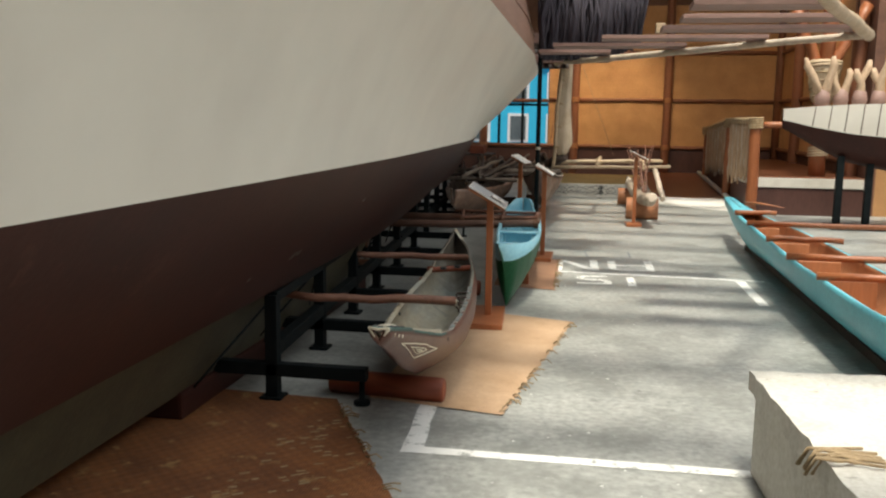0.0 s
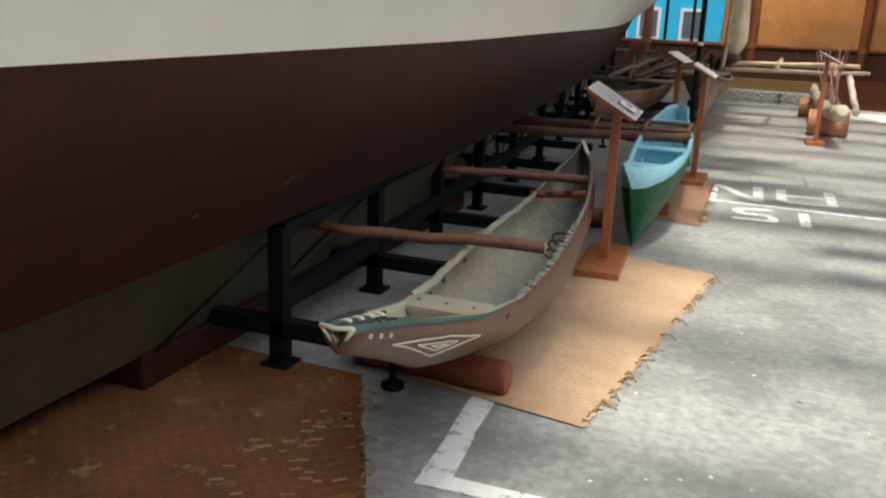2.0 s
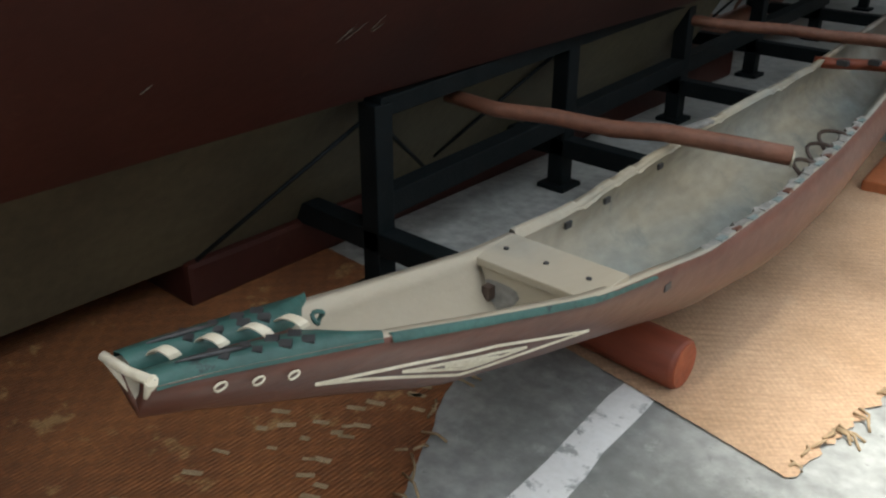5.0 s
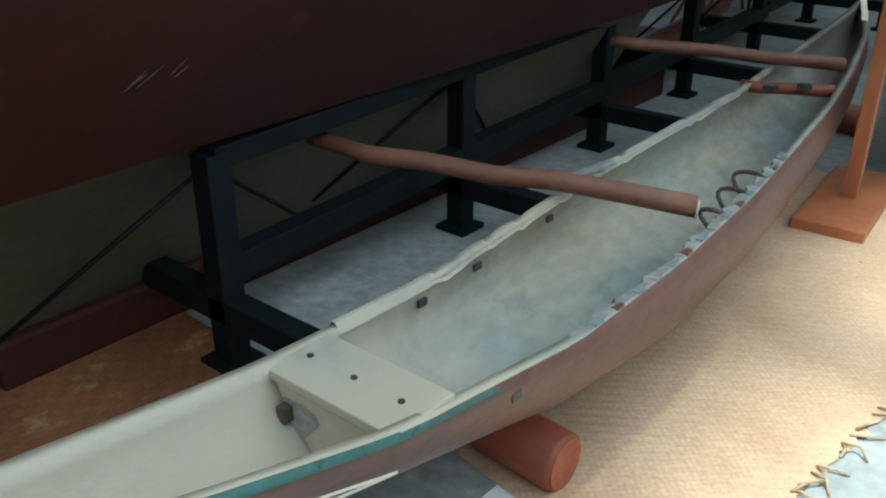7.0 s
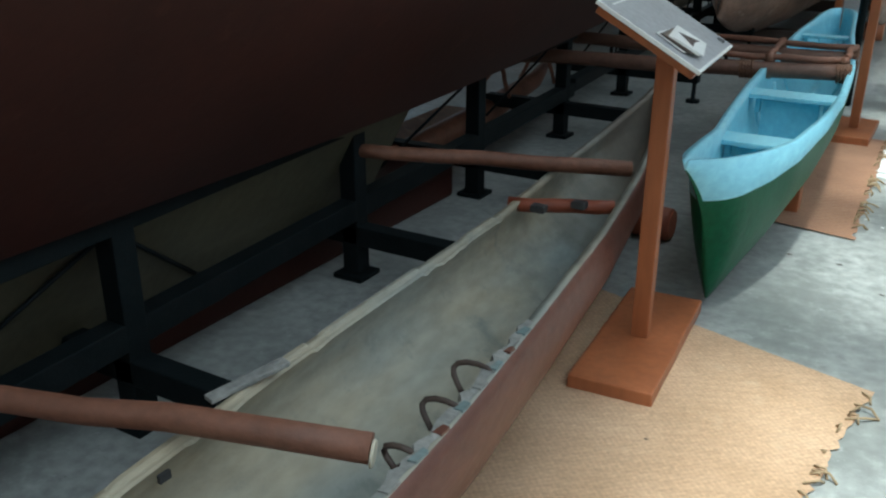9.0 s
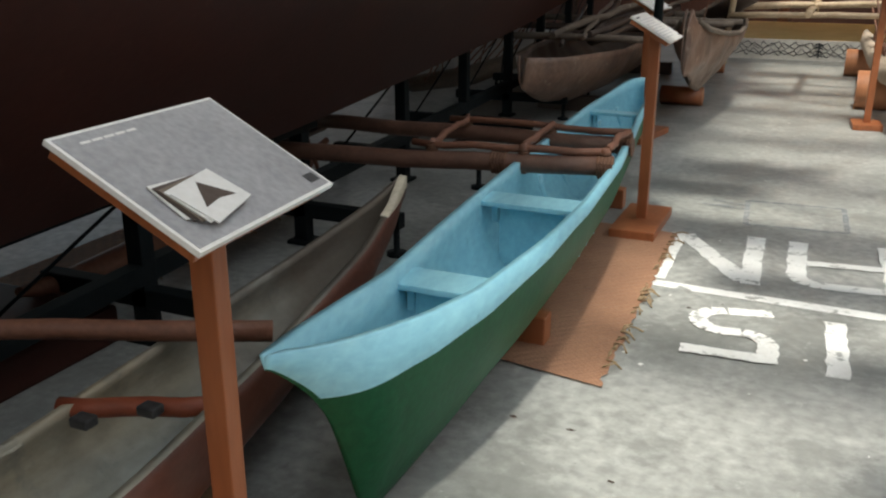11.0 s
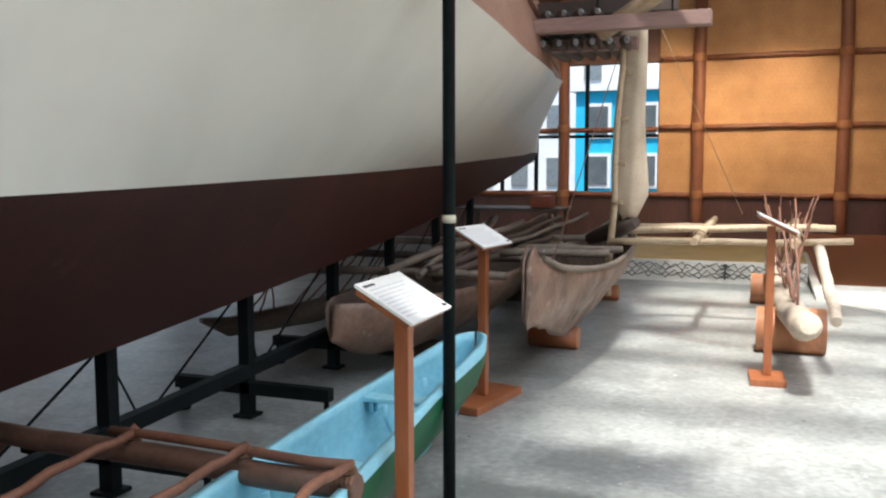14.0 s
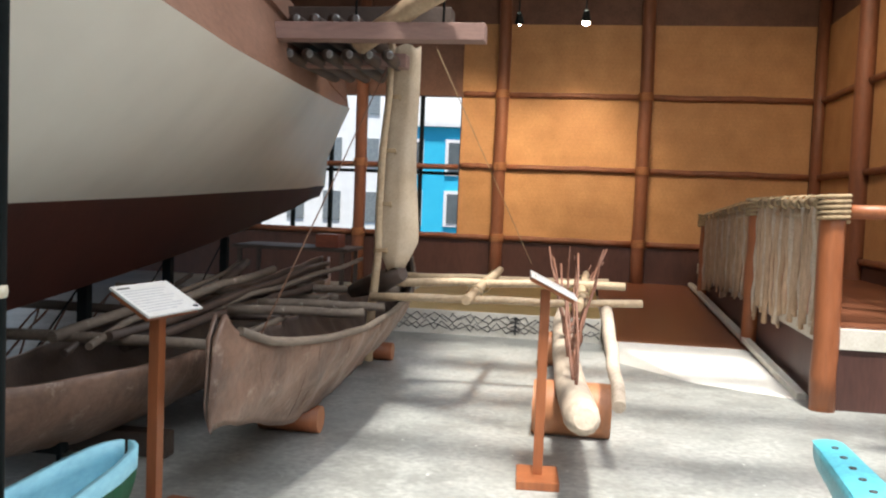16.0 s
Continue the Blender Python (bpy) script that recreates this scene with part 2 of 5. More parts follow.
def weave_relief(m, scale, strength, tint):
    """Plaited relief and tone on a finished material: two crossed sets of strands."""
    n, l = m.node_tree.nodes, m.node_tree.links
    b = n["Principled BSDF"]
    tc, mp = n.new("ShaderNodeTexCoord"), n.new("ShaderNodeMapping")
    mp.inputs["Rotation"].default_value = (radians(45), 0, radians(45)) if tint > 0 else (0, 0, 0)
    l.new(tc.outputs["Object"], mp.inputs["Vector"])
    ck = n.new("ShaderNodeTexChecker")
    ck.inputs["Scale"].default_value = scale
    wv = n.new("ShaderNodeTexWave")
    wv.inputs["Scale"].default_value, wv.inputs["Distortion"].default_value = scale * 0.9, 1.2
    for q in (ck, wv):
        l.new(mp.outputs["Vector"], q.inputs["Vector"])
    add = n.new("ShaderNodeMath")
    add.operation = "MULTIPLY_ADD"
    l.new(wv.outputs["Fac"], add.inputs[0])
    add.inputs[1].default_value = 0.5
    l.new(ck.outputs["Fac"], add.inputs[2])
    bp = n.new("ShaderNodeBump")
    bp.inputs["Strength"].default_value, bp.inputs["Distance"].default_value = strength, 0.01
    l.new(add.outputs["Value"], bp.inputs["Height"])
    l.new(b.inputs["Normal"].links[0].from_socket, bp.inputs["Normal"])
    l.new(bp.outputs["Normal"], b.inputs["Normal"])
    mx = n.new("ShaderNodeMix")
    mx.data_type, mx.blend_type = "RGBA", "MULTIPLY"
    mx.inputs["Factor"].default_value = abs(tint)
    l.new(b.inputs["Base Color"].links[0].from_socket, mx.inputs["A"])
    l.new(add.outputs["Value"], mx.inputs["B"])
    l.new(mx.outputs["Result"], b.inputs["Base Color"])


weave_relief(WALL_MAT, 16, 0.22, 0.05)
weave_relief(MAT_RUST, 28, 0.4, -0.16)
weave_relief(MAT_STRAW, 95, 0.3, -0.1)
weave_relief(MAT_BROWN, 80, 0.3, -0.12)


def tone_zone(m, axis, start, end, color):
    """A second colour from one end of the thing, ending raggedly between start and end along axis."""
    n, l = m.node_tree.nodes, m.node_tree.links
    b = n["Principled BSDF"]
    tc, sp, no, ad, rp, mx = (n.new("ShaderNode" + k) for k in ("TexCoord", "SeparateXYZ", "TexNoise", "Math", "MapRange", "Mix"))
    l.new(tc.outputs["Object"], sp.inputs["Vector"])
    no.inputs["Scale"].default_value, no.inputs["Detail"].default_value = 5.0, 8
    l.new(tc.outputs["Object"], no.inputs["Vector"])
    ad.operation = "MULTIPLY_ADD"
    l.new(no.outputs["Fac"], ad.inputs[0])
    ad.inputs[1].default_value = (end - start) * 1.5
    l.new(sp.outputs[axis], ad.inputs[2])
    mid = 0.75 * (end - start)
    rp.inputs["From Min"].default_value, rp.inputs["From Max"].default_value = start + mid, end + mid
    rp.inputs["To Min"].default_value, rp.inputs["To Max"].default_value = 0.85, 0.0
    l.new(ad.outputs["Value"], rp.inputs["Value"])
    mx.data_type = "RGBA"
    l.new(rp.outputs["Result"], mx.inputs["Factor"])
    l.new(b.inputs["Base Color"].links[0].from_socket, mx.inputs["A"])
    mx.inputs["B"].default_value = (*color, 1)
    l.new(mx.outputs["Result"], b.inputs["Base Color"])


# cream coat of paint, worn out raggedly behind the bow
tone_zone(DUGOUT_IN, "Y", -1.9, -1.2, (0.44, 0.385, 0.29))
# darker brown towards the stern
tone_zone(DUGOUT_IN, "Y", 1.9, 0.8, (0.1, 0.078, 0.058))


def glowing(name, color, strength):
    m = bpy.data.materials.new(name)
    m.use_nodes = True
    b = m.node_tree.nodes["Principled BSDF"]
    b.inputs["Emission Color"].default_value, b.inputs["Emission Strength"].default_value = (*color, 1), strength
    return m


LAMP_GLOW = glowing("spot_lamp_glow", (1, 0.9, 0.75), 60)


# ---- mesh helpers ----
BASES = {}


def thing(name, label, category, base=(0, 0, 0), group=""):
    ob = tagged(new(name), label, category, group)
    ob.location = base
    ob.empty_display_size = 0.1
    BASES[ob.name] = Vector(base)
    return ob


def part(name, bm, material, parent=None, label="", smooth=False):
    """One mesh object out of bm (in metres of the place) under parent."""
    base = BASES.get(parent.name, Vector((0, 0, 0))) if parent else Vector((0, 0, 0))
    bmesh.ops.translate(bm, verts=bm.verts, vec=-base)
    me = bpy.data.meshes.new(name)
    bm.to_mesh(me)
    bm.free()
    for m in material if isinstance(material, (list, tuple)) else [material]:
        me.materials.append(m)
    if smooth:
        for p in me.polygons:
            p.use_smooth = True
    ob = new(name, me)
    if parent:
        ob.parent = parent
        BASES[ob.name] = base
    if label:
        ob["label"] = label
    return ob


def structure(name, bm, material, label, category, smooth=False):
    return tagged(part(name, bm, material, None, "", smooth), label, category, kind="structure")


def box(bm, x0, x1, y0, y1, z0, z1, bevel=0.0, m=None):
    v = [bm.verts.new((x, y, z)) for x in (x0, x1) for y in (y0, y1) for z in (z0, z1)]
    f = [bm.faces.new([v[i] for i in q]) for q in ((0, 1, 3, 2), (4, 6, 7, 5), (0, 4, 5, 1), (2, 3, 7, 6), (0, 2, 6, 4), (1, 5, 7, 3))]
    if m is not None:
        bmesh.ops.transform(bm, matrix=m, verts=v)
    if bevel:
        bmesh.ops.bevel(bm, geom=list({e for q in f for e in q.edges}), offset=bevel, segments=2, affect="EDGES", profile=0.6)
    return bm


def nbox(*a, **k):
    return box(bmesh.new(), *a, **k)


def bar(bm, a, b, w, h, bevel=0.0):
    """A squared beam of section w x h from a to b."""
    a, b = Vector(a), Vector(b)
    d = b - a
    x = d.normalized()
    up = Vector((0, 0, 1)) if abs(x.z) < 0.9 else Vector((0, 1, 0))
    y = up.cross(x).normalized()
    z = x.cross(y)
    m = Matrix((x, y, z)).transposed().to_4x4()
    m.translation = a
    return box(bm, 0, d.length, -w / 2, w / 2, -h / 2, h / 2, bevel, m)


def tube(bm, pts, r, n=10, cap=True, squash=1.0):
    """A round pole through pts; r a number or one for each point."""
    pts = [Vector(p) for p in pts]
    rs = r if isinstance(r, (list, tuple)) else [r] * len(pts)
    rings = []
    for i, p in enumerate(pts):
        d = (pts[min(i + 1, len(pts) - 1)] - pts[max(i - 1, 0)]).normalized()
        u = (Vector((0, 0, 1)) if abs(d.z) < 0.9 else Vector((0, 1, 0))).cross(d).normalized()
        w = d.cross(u)
        rings.append([bm.verts.new(p + rs[i] * (math.cos(k * math.tau / n) * u + squash * math.sin(k * math.tau / n) * w)) for k in range(n)])
    for a, b in zip(rings, rings[1:]):
        for k in range(n):
            bm.faces.new((a[k], a[(k + 1) % n], b[(k + 1) % n], b[k])).smooth = True
    if cap:
        bm.faces.new(rings[0][::-1])
        bm.faces.new(rings[-1])
    return bm


def wobbly(a, b, k=6, amount=0.01, seed=1):
    rnd = random.Random(seed)
    a, b = Vector(a), Vector(b)
    return [a.lerp(b, i / k) + Vector([rnd.uniform(-1, 1) * amount for _ in range(3)]) for i in range(k + 1)]


def stick(name, a, b, r, material, parent, label="", seed=1, amount=0.008, taper=0.9, n=10):
    bm = tube(bmesh.new(), wobbly(a, b, 6, amount, seed), [r * (1 - (1 - taper) * i / 6) for i in range(7)], n)
    return part(name, bm, material, parent, label)


def lashing(name, p, r, axis, material, parent, turns=4, w=0.012):
    """Turns of rope round a pole at p, along axis."""
    bm = bmesh.new()
    a = Vector(axis).normalized()
    u = (Vector((0, 0, 1)) if abs(a.z) < 0.9 else Vector((0, 1, 0))).cross(a).normalized()
    v = a.cross(u)
    pts = []
    for i in range(turns * 10 + 1):
        k = i / 10 * math.tau
        pts.append(Vector(p) + a * ((i / (turns * 10) - 0.5) * turns * w * 1.7) + r * (math.cos(k) * u + math.sin(k) * v))
    return part(name, tube(bm, pts, w * 0.8, 6), material, parent)


def grid_faces(bm, rows, close=False, mat_of=None, smooth=True):
    for i, (a, b) in enumerate(zip(rows, rows[1:])):
        for j in range(len(a) - 1 + (1 if close else 0)):
            q = (a[j], a[(j + 1) % len(a)], b[(j + 1) % len(a)], b[j])
            if len(set(q)) == 4:
                f = bm.faces.new(q)
                f.smooth = smooth
                if mat_of:
                    f.material_index = mat_of(i, j)


def table(y, rows):
    """Linear look-up in rows of (y, value, ...), softened by the caller's many stations."""
    ys = [r[0] for r in rows]
    return [float(np.interp(y, ys, [r[k] for r in rows])) for k in range(1, len(rows[0]))]


def smooth_table(y, rows, width):
    return [sum(v) / 5 for v in zip(*(table(y + width * k, rows) for k in (-1, -0.5, 0, 0.5, 1)))]


def canoe_shell(axis, half, thick, shape, band, n=9, stations=41, bulge=0.0, rim=1):
    """Open hull. axis(s)->(x, y); half(s)->(half breadth, gunwale z, keel z) for s in 0..1; shape: fullness of the section.
    band(s): depth in metres of the outer strip below the gunwale (material 1); inside is material 2, outside 0."""
    bm = bmesh.new()
    rows = []
    full = shape if callable(shape) else (lambda s: shape)
    swell = bulge if callable(bulge) else (lambda s: bulge)
    for i in range(stations):
        s = i / (stations - 1)
        x, y = axis(s)
        x2, y2 = axis(min(1, s + 0.01))
        x1, y1 = axis(max(0, s - 0.01))
        t = Vector((x2 - x1, y2 - y1, 0)).normalized()
        side = Vector((t.y, -t.x, 0))
        w, zg, zk = half(s)
        b = min(0.9, band(s) / max(zg - zk, 0.01))
        row = []
        for inner in (0, 1):
            ww, zb = max(w - inner * thick, 0.004), min(zk + inner * thick, zg - 0.004)
            ring = []
            for k in range(2 * n + 1):
                a = (k / n - 1)
                d = 0.0 if abs(k - n) == n else b + (1 - b) * ((n - 1 - abs(k - n)) / (n - 1)) ** 0.85
                wide = (1 - d ** full(s)) * (1 + swell(s) * math.sin(math.pi * d))
                ring.append(Vector((x, y, 0)) + side * (math.copysign(1, a) * ww * wide) + Vector((0, 0, zg + (zb - zg) * d)))
            row += ring if not inner else ring[::-1]
        rows.append([bm.verts.new(p) for p in row])

    def which(i, j):
        if j >= 2 * n:
            return rim if j in (2 * n, 4 * n + 1) else 2
        return 1 if min(j, 2 * n - 1 - j) < 1 else 0
    grid_faces(bm, rows, close=True, mat_of=which)
    for r in (rows[0], rows[-1]):
        f = bm.faces.new(r if r is rows[-1] else r[::-1])
        f.material_index = 1
    return bm

# ---- the hall ----
X0, X1, XR, Y0, Y1, H = -9.0, 7.5, 4.68, -6.0, 24.1, 5.6
structure("ground", nbox(-400, 400, -400, 400, -0.4, -0.06), GROUND, "dark asphalt yard around the hall", "ground")
structure("floor", nbox(X0, X1, Y0, Y1 + 0.2, -0.05, 0.0), CONCRETE, "worn grey concrete hall floor with stains", "floor")

SX0, SX1, SY0, SY1 = -0.25, 6.8, -5.0, 16.7
bm = nbox(X0 - 0.3, SX0, Y0 - 0.3, Y1 + 0.3, H, H + 0.12)
box(bm, SX1, X1 + 0.3, Y0 - 0.3, Y1 + 0.3, H, H + 0.12)
box(bm, SX0, SX1, Y0 - 0.3, SY0, H, H + 0.12)
box(bm, SX0, SX1, SY1, Y1 + 0.3, H, H + 0.12)
for i in range(16):
    box(bm, SX0, SX1, SY0 + 1.42 * i, SY0 + 1.42 * i + 0.25, H - 0.2, H - 0.004)
for i in range(11):
    box(bm, X0, SX0, Y0 + 2.9 * i, Y0 + 2.9 * i + 0.14, H - 0.28, H - 0.002)
structure("ceiling", bm, ROOF, "dark boarded roof underside with heavy beams", "ceiling")

# far wall with its window opening
WX0, WX1, WZ0, WZ1 = -5.5, -1.40, 0.965, 3.39
bm = nbox(X0, WX0, Y1, Y1 + 0.18, 0, H)
box(bm, WX1, XR + 0.2, Y1, Y1 + 0.18, 0, H)
box(bm, WX0, WX1, Y1, Y1 + 0.18, 0, WZ0)
box(bm, WX0, WX1, Y1, Y1 + 0.18, WZ1, H)
wall_far = structure("wall_north", bm, RAFTER, "timber end wall faced with woven panels", "wall")
bm = nbox(XR, XR + 0.18, 16.35, Y1, 0, H)
wall_right = structure("wall_east", bm, RAFTER, "timber side wall faced with woven panels", "wall")
structure("wall_return", nbox(XR + 0.18, X1, 16.35, 16.53, 0, H), WALL_MAT, "unseen plain woven return wall joining the open side", "wall")
structure("wall_south", nbox(X0, X1, Y0 - 0.2, Y0, 0, H), WALL_MAT, "plain woven wall at the hall's back", "wall")
# unseen open bays on the two long sides, added to let daylight in
bm = nbox(X1 - 0.2, X1, Y0, 16.35, 3.6, H)
for i in range(17):
    box(bm, X1 - 0.3, X1, Y0 + 1.37 * i, Y0 + 1.37 * i + 0.5, 0, 3.6)
structure("added_east_bays", bm, WALL_POST, "unseen open side of broad timber posts, added to let in daylight", "wall")
bm = nbox(X0 - 0.2, X0, Y0, Y1, 2.7, H)
for i in range(9):
    box(bm, X0 - 0.2, X0, Y0 + 3.7 * i, Y0 + 3.7 * i + 0.4, 0, 2.7)
structure("wall_west", bm, WALL_MAT, "unseen side wall with low open bays, added to let in daylight", "wall")

POSTS = [-3.17, -0.67, 1.77]
RAILS = [0.93, 2.175, 3.43]
for i, x in enumerate(POSTS):
    bm = tube(bmesh.new(), wobbly((x, Y1 - 0.09, 0), (x, Y1 - 0.09, H), 8, 0.012, i), 0.11, 12)
    part("wall_post", bm, WALL_POST, wall_far)
part("wall_post", tube(bmesh.new(), [(XR - 0.1, Y1 - 0.09, 0), (XR - 0.1, Y1 - 0.09, H)], 0.1, 12), WALL_POST, wall_far)
for z in RAILS:
    spans = [(-0.57, 1.67), (1.87, XR - 0.2)] if z > 1 else [(-9, -3.27), (-3.07, -0.77), (-0.57, 1.67), (1.87, XR - 0.2)]
    for k, (a, b) in enumerate(spans + ([(-1.36, -0.77)] if z > 1 else [])):
        part("rail", tube(bmesh.new(), wobbly((a, Y1 - 0.06, z), (b, Y1 - 0.06, z), 8, 0.01, k), 0.05, 8), WALL_POST, wall_far)
for x0, x1 in ((-1.38, -0.77), (-0.57, 1.67), (1.87, XR - 0.2)):
    for z0, z1 in ((0.97, 2.14), (2.21, 3.39), (3.47, 4.65)):
        part("panel", nbox(x0, x1, Y1 - 0.03, Y1 + 0.01, z0, z1), WALL_MAT, wall_far)
for x0, x1 in ((-9, -3.27), (-3.07, -0.77), (-0.57, 1.67), (1.87, XR - 0.2)):
    part("skirting_board", nbox(x0, x1, Y1 - 0.04, Y1 + 0.01, 0.0, 0.86), WALL_LOW, wall_far)
for i, y in enumerate((21.7, 19.3, 16.9)):
    part("wall_post", tube(bmesh.new(), wobbly((XR - 0.1, y, 0), (XR - 0.1, y, H), 8, 0.012, i), 0.14, 12), WALL_POST, wall_right)
for y0, y1 in ((21.85, 23.95), (19.45, 21.55), (17.05, 19.15)):
    for z0, z1 in ((0.97, 2.14), (2.21, 3.39), (3.47, 4.65)):
        part("panel", nbox(XR - 0.03, XR + 0.01, y0, y1, z0, z1), WALL_MAT, wall_right)
    for k, z in enumerate(RAILS):
        part("rail", tube(bmesh.new(), wobbly((XR - 0.06, y0, z), (XR - 0.06, y1, z), 8, 0.01, k), 0.05, 8), WALL_POST, wall_right)
    part("skirting_board", nbox(XR - 0.04, XR + 0.01, y0, y1, 0, 0.86), WALL_LOW, wall_right)

for x in POSTS:
    for z in RAILS:
        if x > -3 or z < 3:
            lashing("lashing", (x, Y1 - 0.09, z), 0.118, (0, 0, 1), WALL_CORD, wall_far, 5, 0.016)

# window of black steel bars
window = tagged(new("window_1"), "tall open window with black steel mullions and a bamboo rail", "window", kind="structure")
part("window_sill", nbox(WX0, WX1, Y1 - 0.06, Y1 + 0.2, WZ0 - 0.06, WZ0, 0.01), BLACK_STEEL, window)
for x in (-5.1, -4.45, -3.75, -2.75, -2.1):
    part("mullion", nbox(x - 0.035, x + 0.035, Y1 + 0.02, Y1 + 0.09, WZ0, WZ1), BLACK_STEEL, window)
part("rail", tube(bmesh.new(), wobbly((WX0, Y1 - 0.05, 2.14), (WX1, Y1 - 0.05, 2.14), 8, 0.01, 3), 0.05, 8), WALL_POST, window)
part("mullion", nbox(WX0, WX1, Y1 + 0.03, Y1 + 0.08, 2.0, 2.06), BLACK_STEEL, window)

# building across the yard
facade = thing("cyan_building", "bright cyan building seen through the window", "building", (-3, 40, -0.06))
part("wall", nbox(-6.3, 4.0, 40, 45, -0.06, 4.2), FACADE, facade)
part("roof", nbox(-6.5, 4.2, 39.8, 45.2, 4.204, 4.4), FACADE_WHITE, facade)
for i in range(5):
    for k in range(2):
        x, z = -5.9 + 1.75 * i, 0.6 + 1.85 * k
        w = part("window", nbox(x, x + 0.95, 39.93, 40.0, z, z + 1.3), FACADE_WHITE, facade, "white window frame")
        part("pane", nbox(x + 0.12, x + 0.83, 39.9, 39.928, z + 0.12, z + 1.18), DARK_GLASS, w)
# white building at the left; the rest stands in for bright sky
pale = thing("white_building_and_sky", "white building at the left, raised behind the cyan one in place of bright sky", "building", (-12, 47, -0.06))
part("wall", nbox(-26, 10, 47, 50, -0.06, 16), FACADE_WHITE, pale)
for i in range(9):
    for k in range(4):
        x, z = -21 + 1.7 * i, 0.5 + 2.4 * k
        part("window", nbox(x, x + 0.8, 46.93, 47.0, z, z + 1.3), STEEL, pale)

# ---- big hull ----
SHEER = [(-6, 2.2, 2.6), (4, 2.3, 2.45), (10, 2.3, 2.36), (12, 2.22, 2.25), (13, 2.07, 2.26), (14, 1.92, 2.3), (15, 1.76, 2.34), (16, 1.56, 2.41), (17, 1.33, 2.49), (18, 1.12, 2.56), (19, 0.95, 2.63), (20, 0.76, 2.71), (20.8, 0.5, 2.8), (21.4, 0.02, 2.85)]
WLINE = [(-6, 1.7, 1.375), (0, 1.82, 1.382), (3, 1.86, 1.384), (5, 1.86, 1.384), (6.7, 1.86, 1.403), (8.2, 1.84, 1.415), (9.6, 1.7, 1.425), (12, 1.4, 1.455), (14, 1.12, 1.495), (16, 0.82, 1.545), (18, 0.5, 1.59), (20, 0.2, 1.64), (21.0, 0.03, 1.69), (21.4, 0.015, 1.69)]
BILGE = [(-6, 1.3, 0.62), (4, 1.29, 0.645), (7, 1.24, 0.63), (9, 1.12, 0.67), (10, 1.06, 0.72), (12, 1.08, 0.87), (14, 0.84, 0.96), (16, 0.56, 1.06), (18, 0.26, 1.2), (20, 0.08, 1.34), (21, 0.02, 1.5), (21.4, 0.01, 1.6)]
XC = -3.05
vessel = thing("sailing_vessel", "large white hull with maroon underbody on a steel cradle", "boat", (XC, 8, 0))


def hull_mesh(rows_of, ys):
    bm = bmesh.new()
    for sgn in (1, -1):
        rows = []
        for y in ys:
            r = [bm.verts.new((XC + sgn * b, yy, z)) for b, yy, z in rows_of(y)]
            rows.append(r if sgn > 0 else r[::-1])
        grid_faces(bm, rows)
    bmesh.ops.remove_doubles(bm, verts=bm.verts, dist=0.0005)
    return bm


def rake(y, z):
    return y - max(0.0, (y - 18.5)) / 2.9 * max(0.0, 1.69 - z) * 1.6


HY = [-6 + 27.4 * (1 - (1 - i / 110) ** 1.3) for i in range(111)]


def topsides(y):
    s, w = smooth_table(y, SHEER, 0.25), smooth_table(y, WLINE, 0.4)
    return [(w[0] + (s[0] - w[0]) * (k ** float(np.interp(y, (8, 12), (1.25, 0.88)))), rake(y, 2), w[1] + (s[1] - w[1]) * k) for k in (0, 0.15, 0.3, 0.45, 0.6, 0.75, 0.9, 1)]


def underbody(y):
    w, b = smooth_table(y, WLINE, 0.4), smooth_table(y, BILGE, 0.5)
    out = []
    for k in (0, 0.15, 0.3, 0.45, 0.6, 0.75, 0.9, 1):
        z = w[1] + (b[1] - w[1]) * k
        out.append((w[0] + (b[0] - w[0]) * k ** 1.1, rake(y, z), z))
    return out[::-1]


def bottom(y):
    b = smooth_table(y, BILGE, 0.5)
    deep = 0.1 if y < 18 else 0.03
    return [(b[0] * k, rake(y, b[1]), b[1] - deep * (1 - k ** 2)) for k in (0, 0.3, 0.6, 0.85, 1)]


def bulwark(y):
    s = smooth_table(y, SHEER, 0.25)
    return [(s[0] - 0.02 - 0.10 * k, rake(y, 2), s[1] + 0.002 + 0.62 * k) for k in (0, 0.5, 1)]


part("topside", hull_mesh(topsides, HY), HULL_WHITE, vessel, "cream-white painted topsides", True)
part("underbody", hull_mesh(underbody, HY), HULL_RED, vessel, "matt maroon antifouling", True)
part("bottom", hull_mesh(bottom, HY), HULL_OLIVE, vessel, "dull olive bottom planking", True)
part("bulwark", hull_mesh(bulwark, HY), BULWARK, vessel, "brown bulwark above the white", True)
bm = bmesh.new()
rows = [[bm.verts.new((XC + sx * smooth_table(y, SHEER, 0.25)[0] * 0.97, rake(y, 2), 2.75)) for sx in (-1, 1)] for y in HY]
grid_faces(bm, rows)
part("deck", bm, BULWARK, vessel)
bm = bmesh.new()
rows = []
for y in np.linspace(-2.0, 7.7, 30):
    k = min(1.0, (7.7 - y) / 0.6 + 0.1)
    rows.append([bm.verts.new((XC + s * c * k, y, z)) for s, c, z in ((1, 1.15, 0.6), (1, 0.98, 0.3), (1, 0.9, 0.14), (-1, 0.9, 0.14), (-1, 0.98, 0.3), (-1, 1.15, 0.6))])
grid_faces(bm, rows, smooth=False)
bm.faces.new(rows[0]), bm.faces.new(rows[-1][::-1])
part("keel", bm, HULL_OLIVE, vessel, "olive ballast keel")
part("keel_shoe", nbox(XC - 0.95, XC + 0.93, 4.0, 7.75, 0.0, 0.15, 0.02), HULL_RED, vessel, "dark red keel shoe")

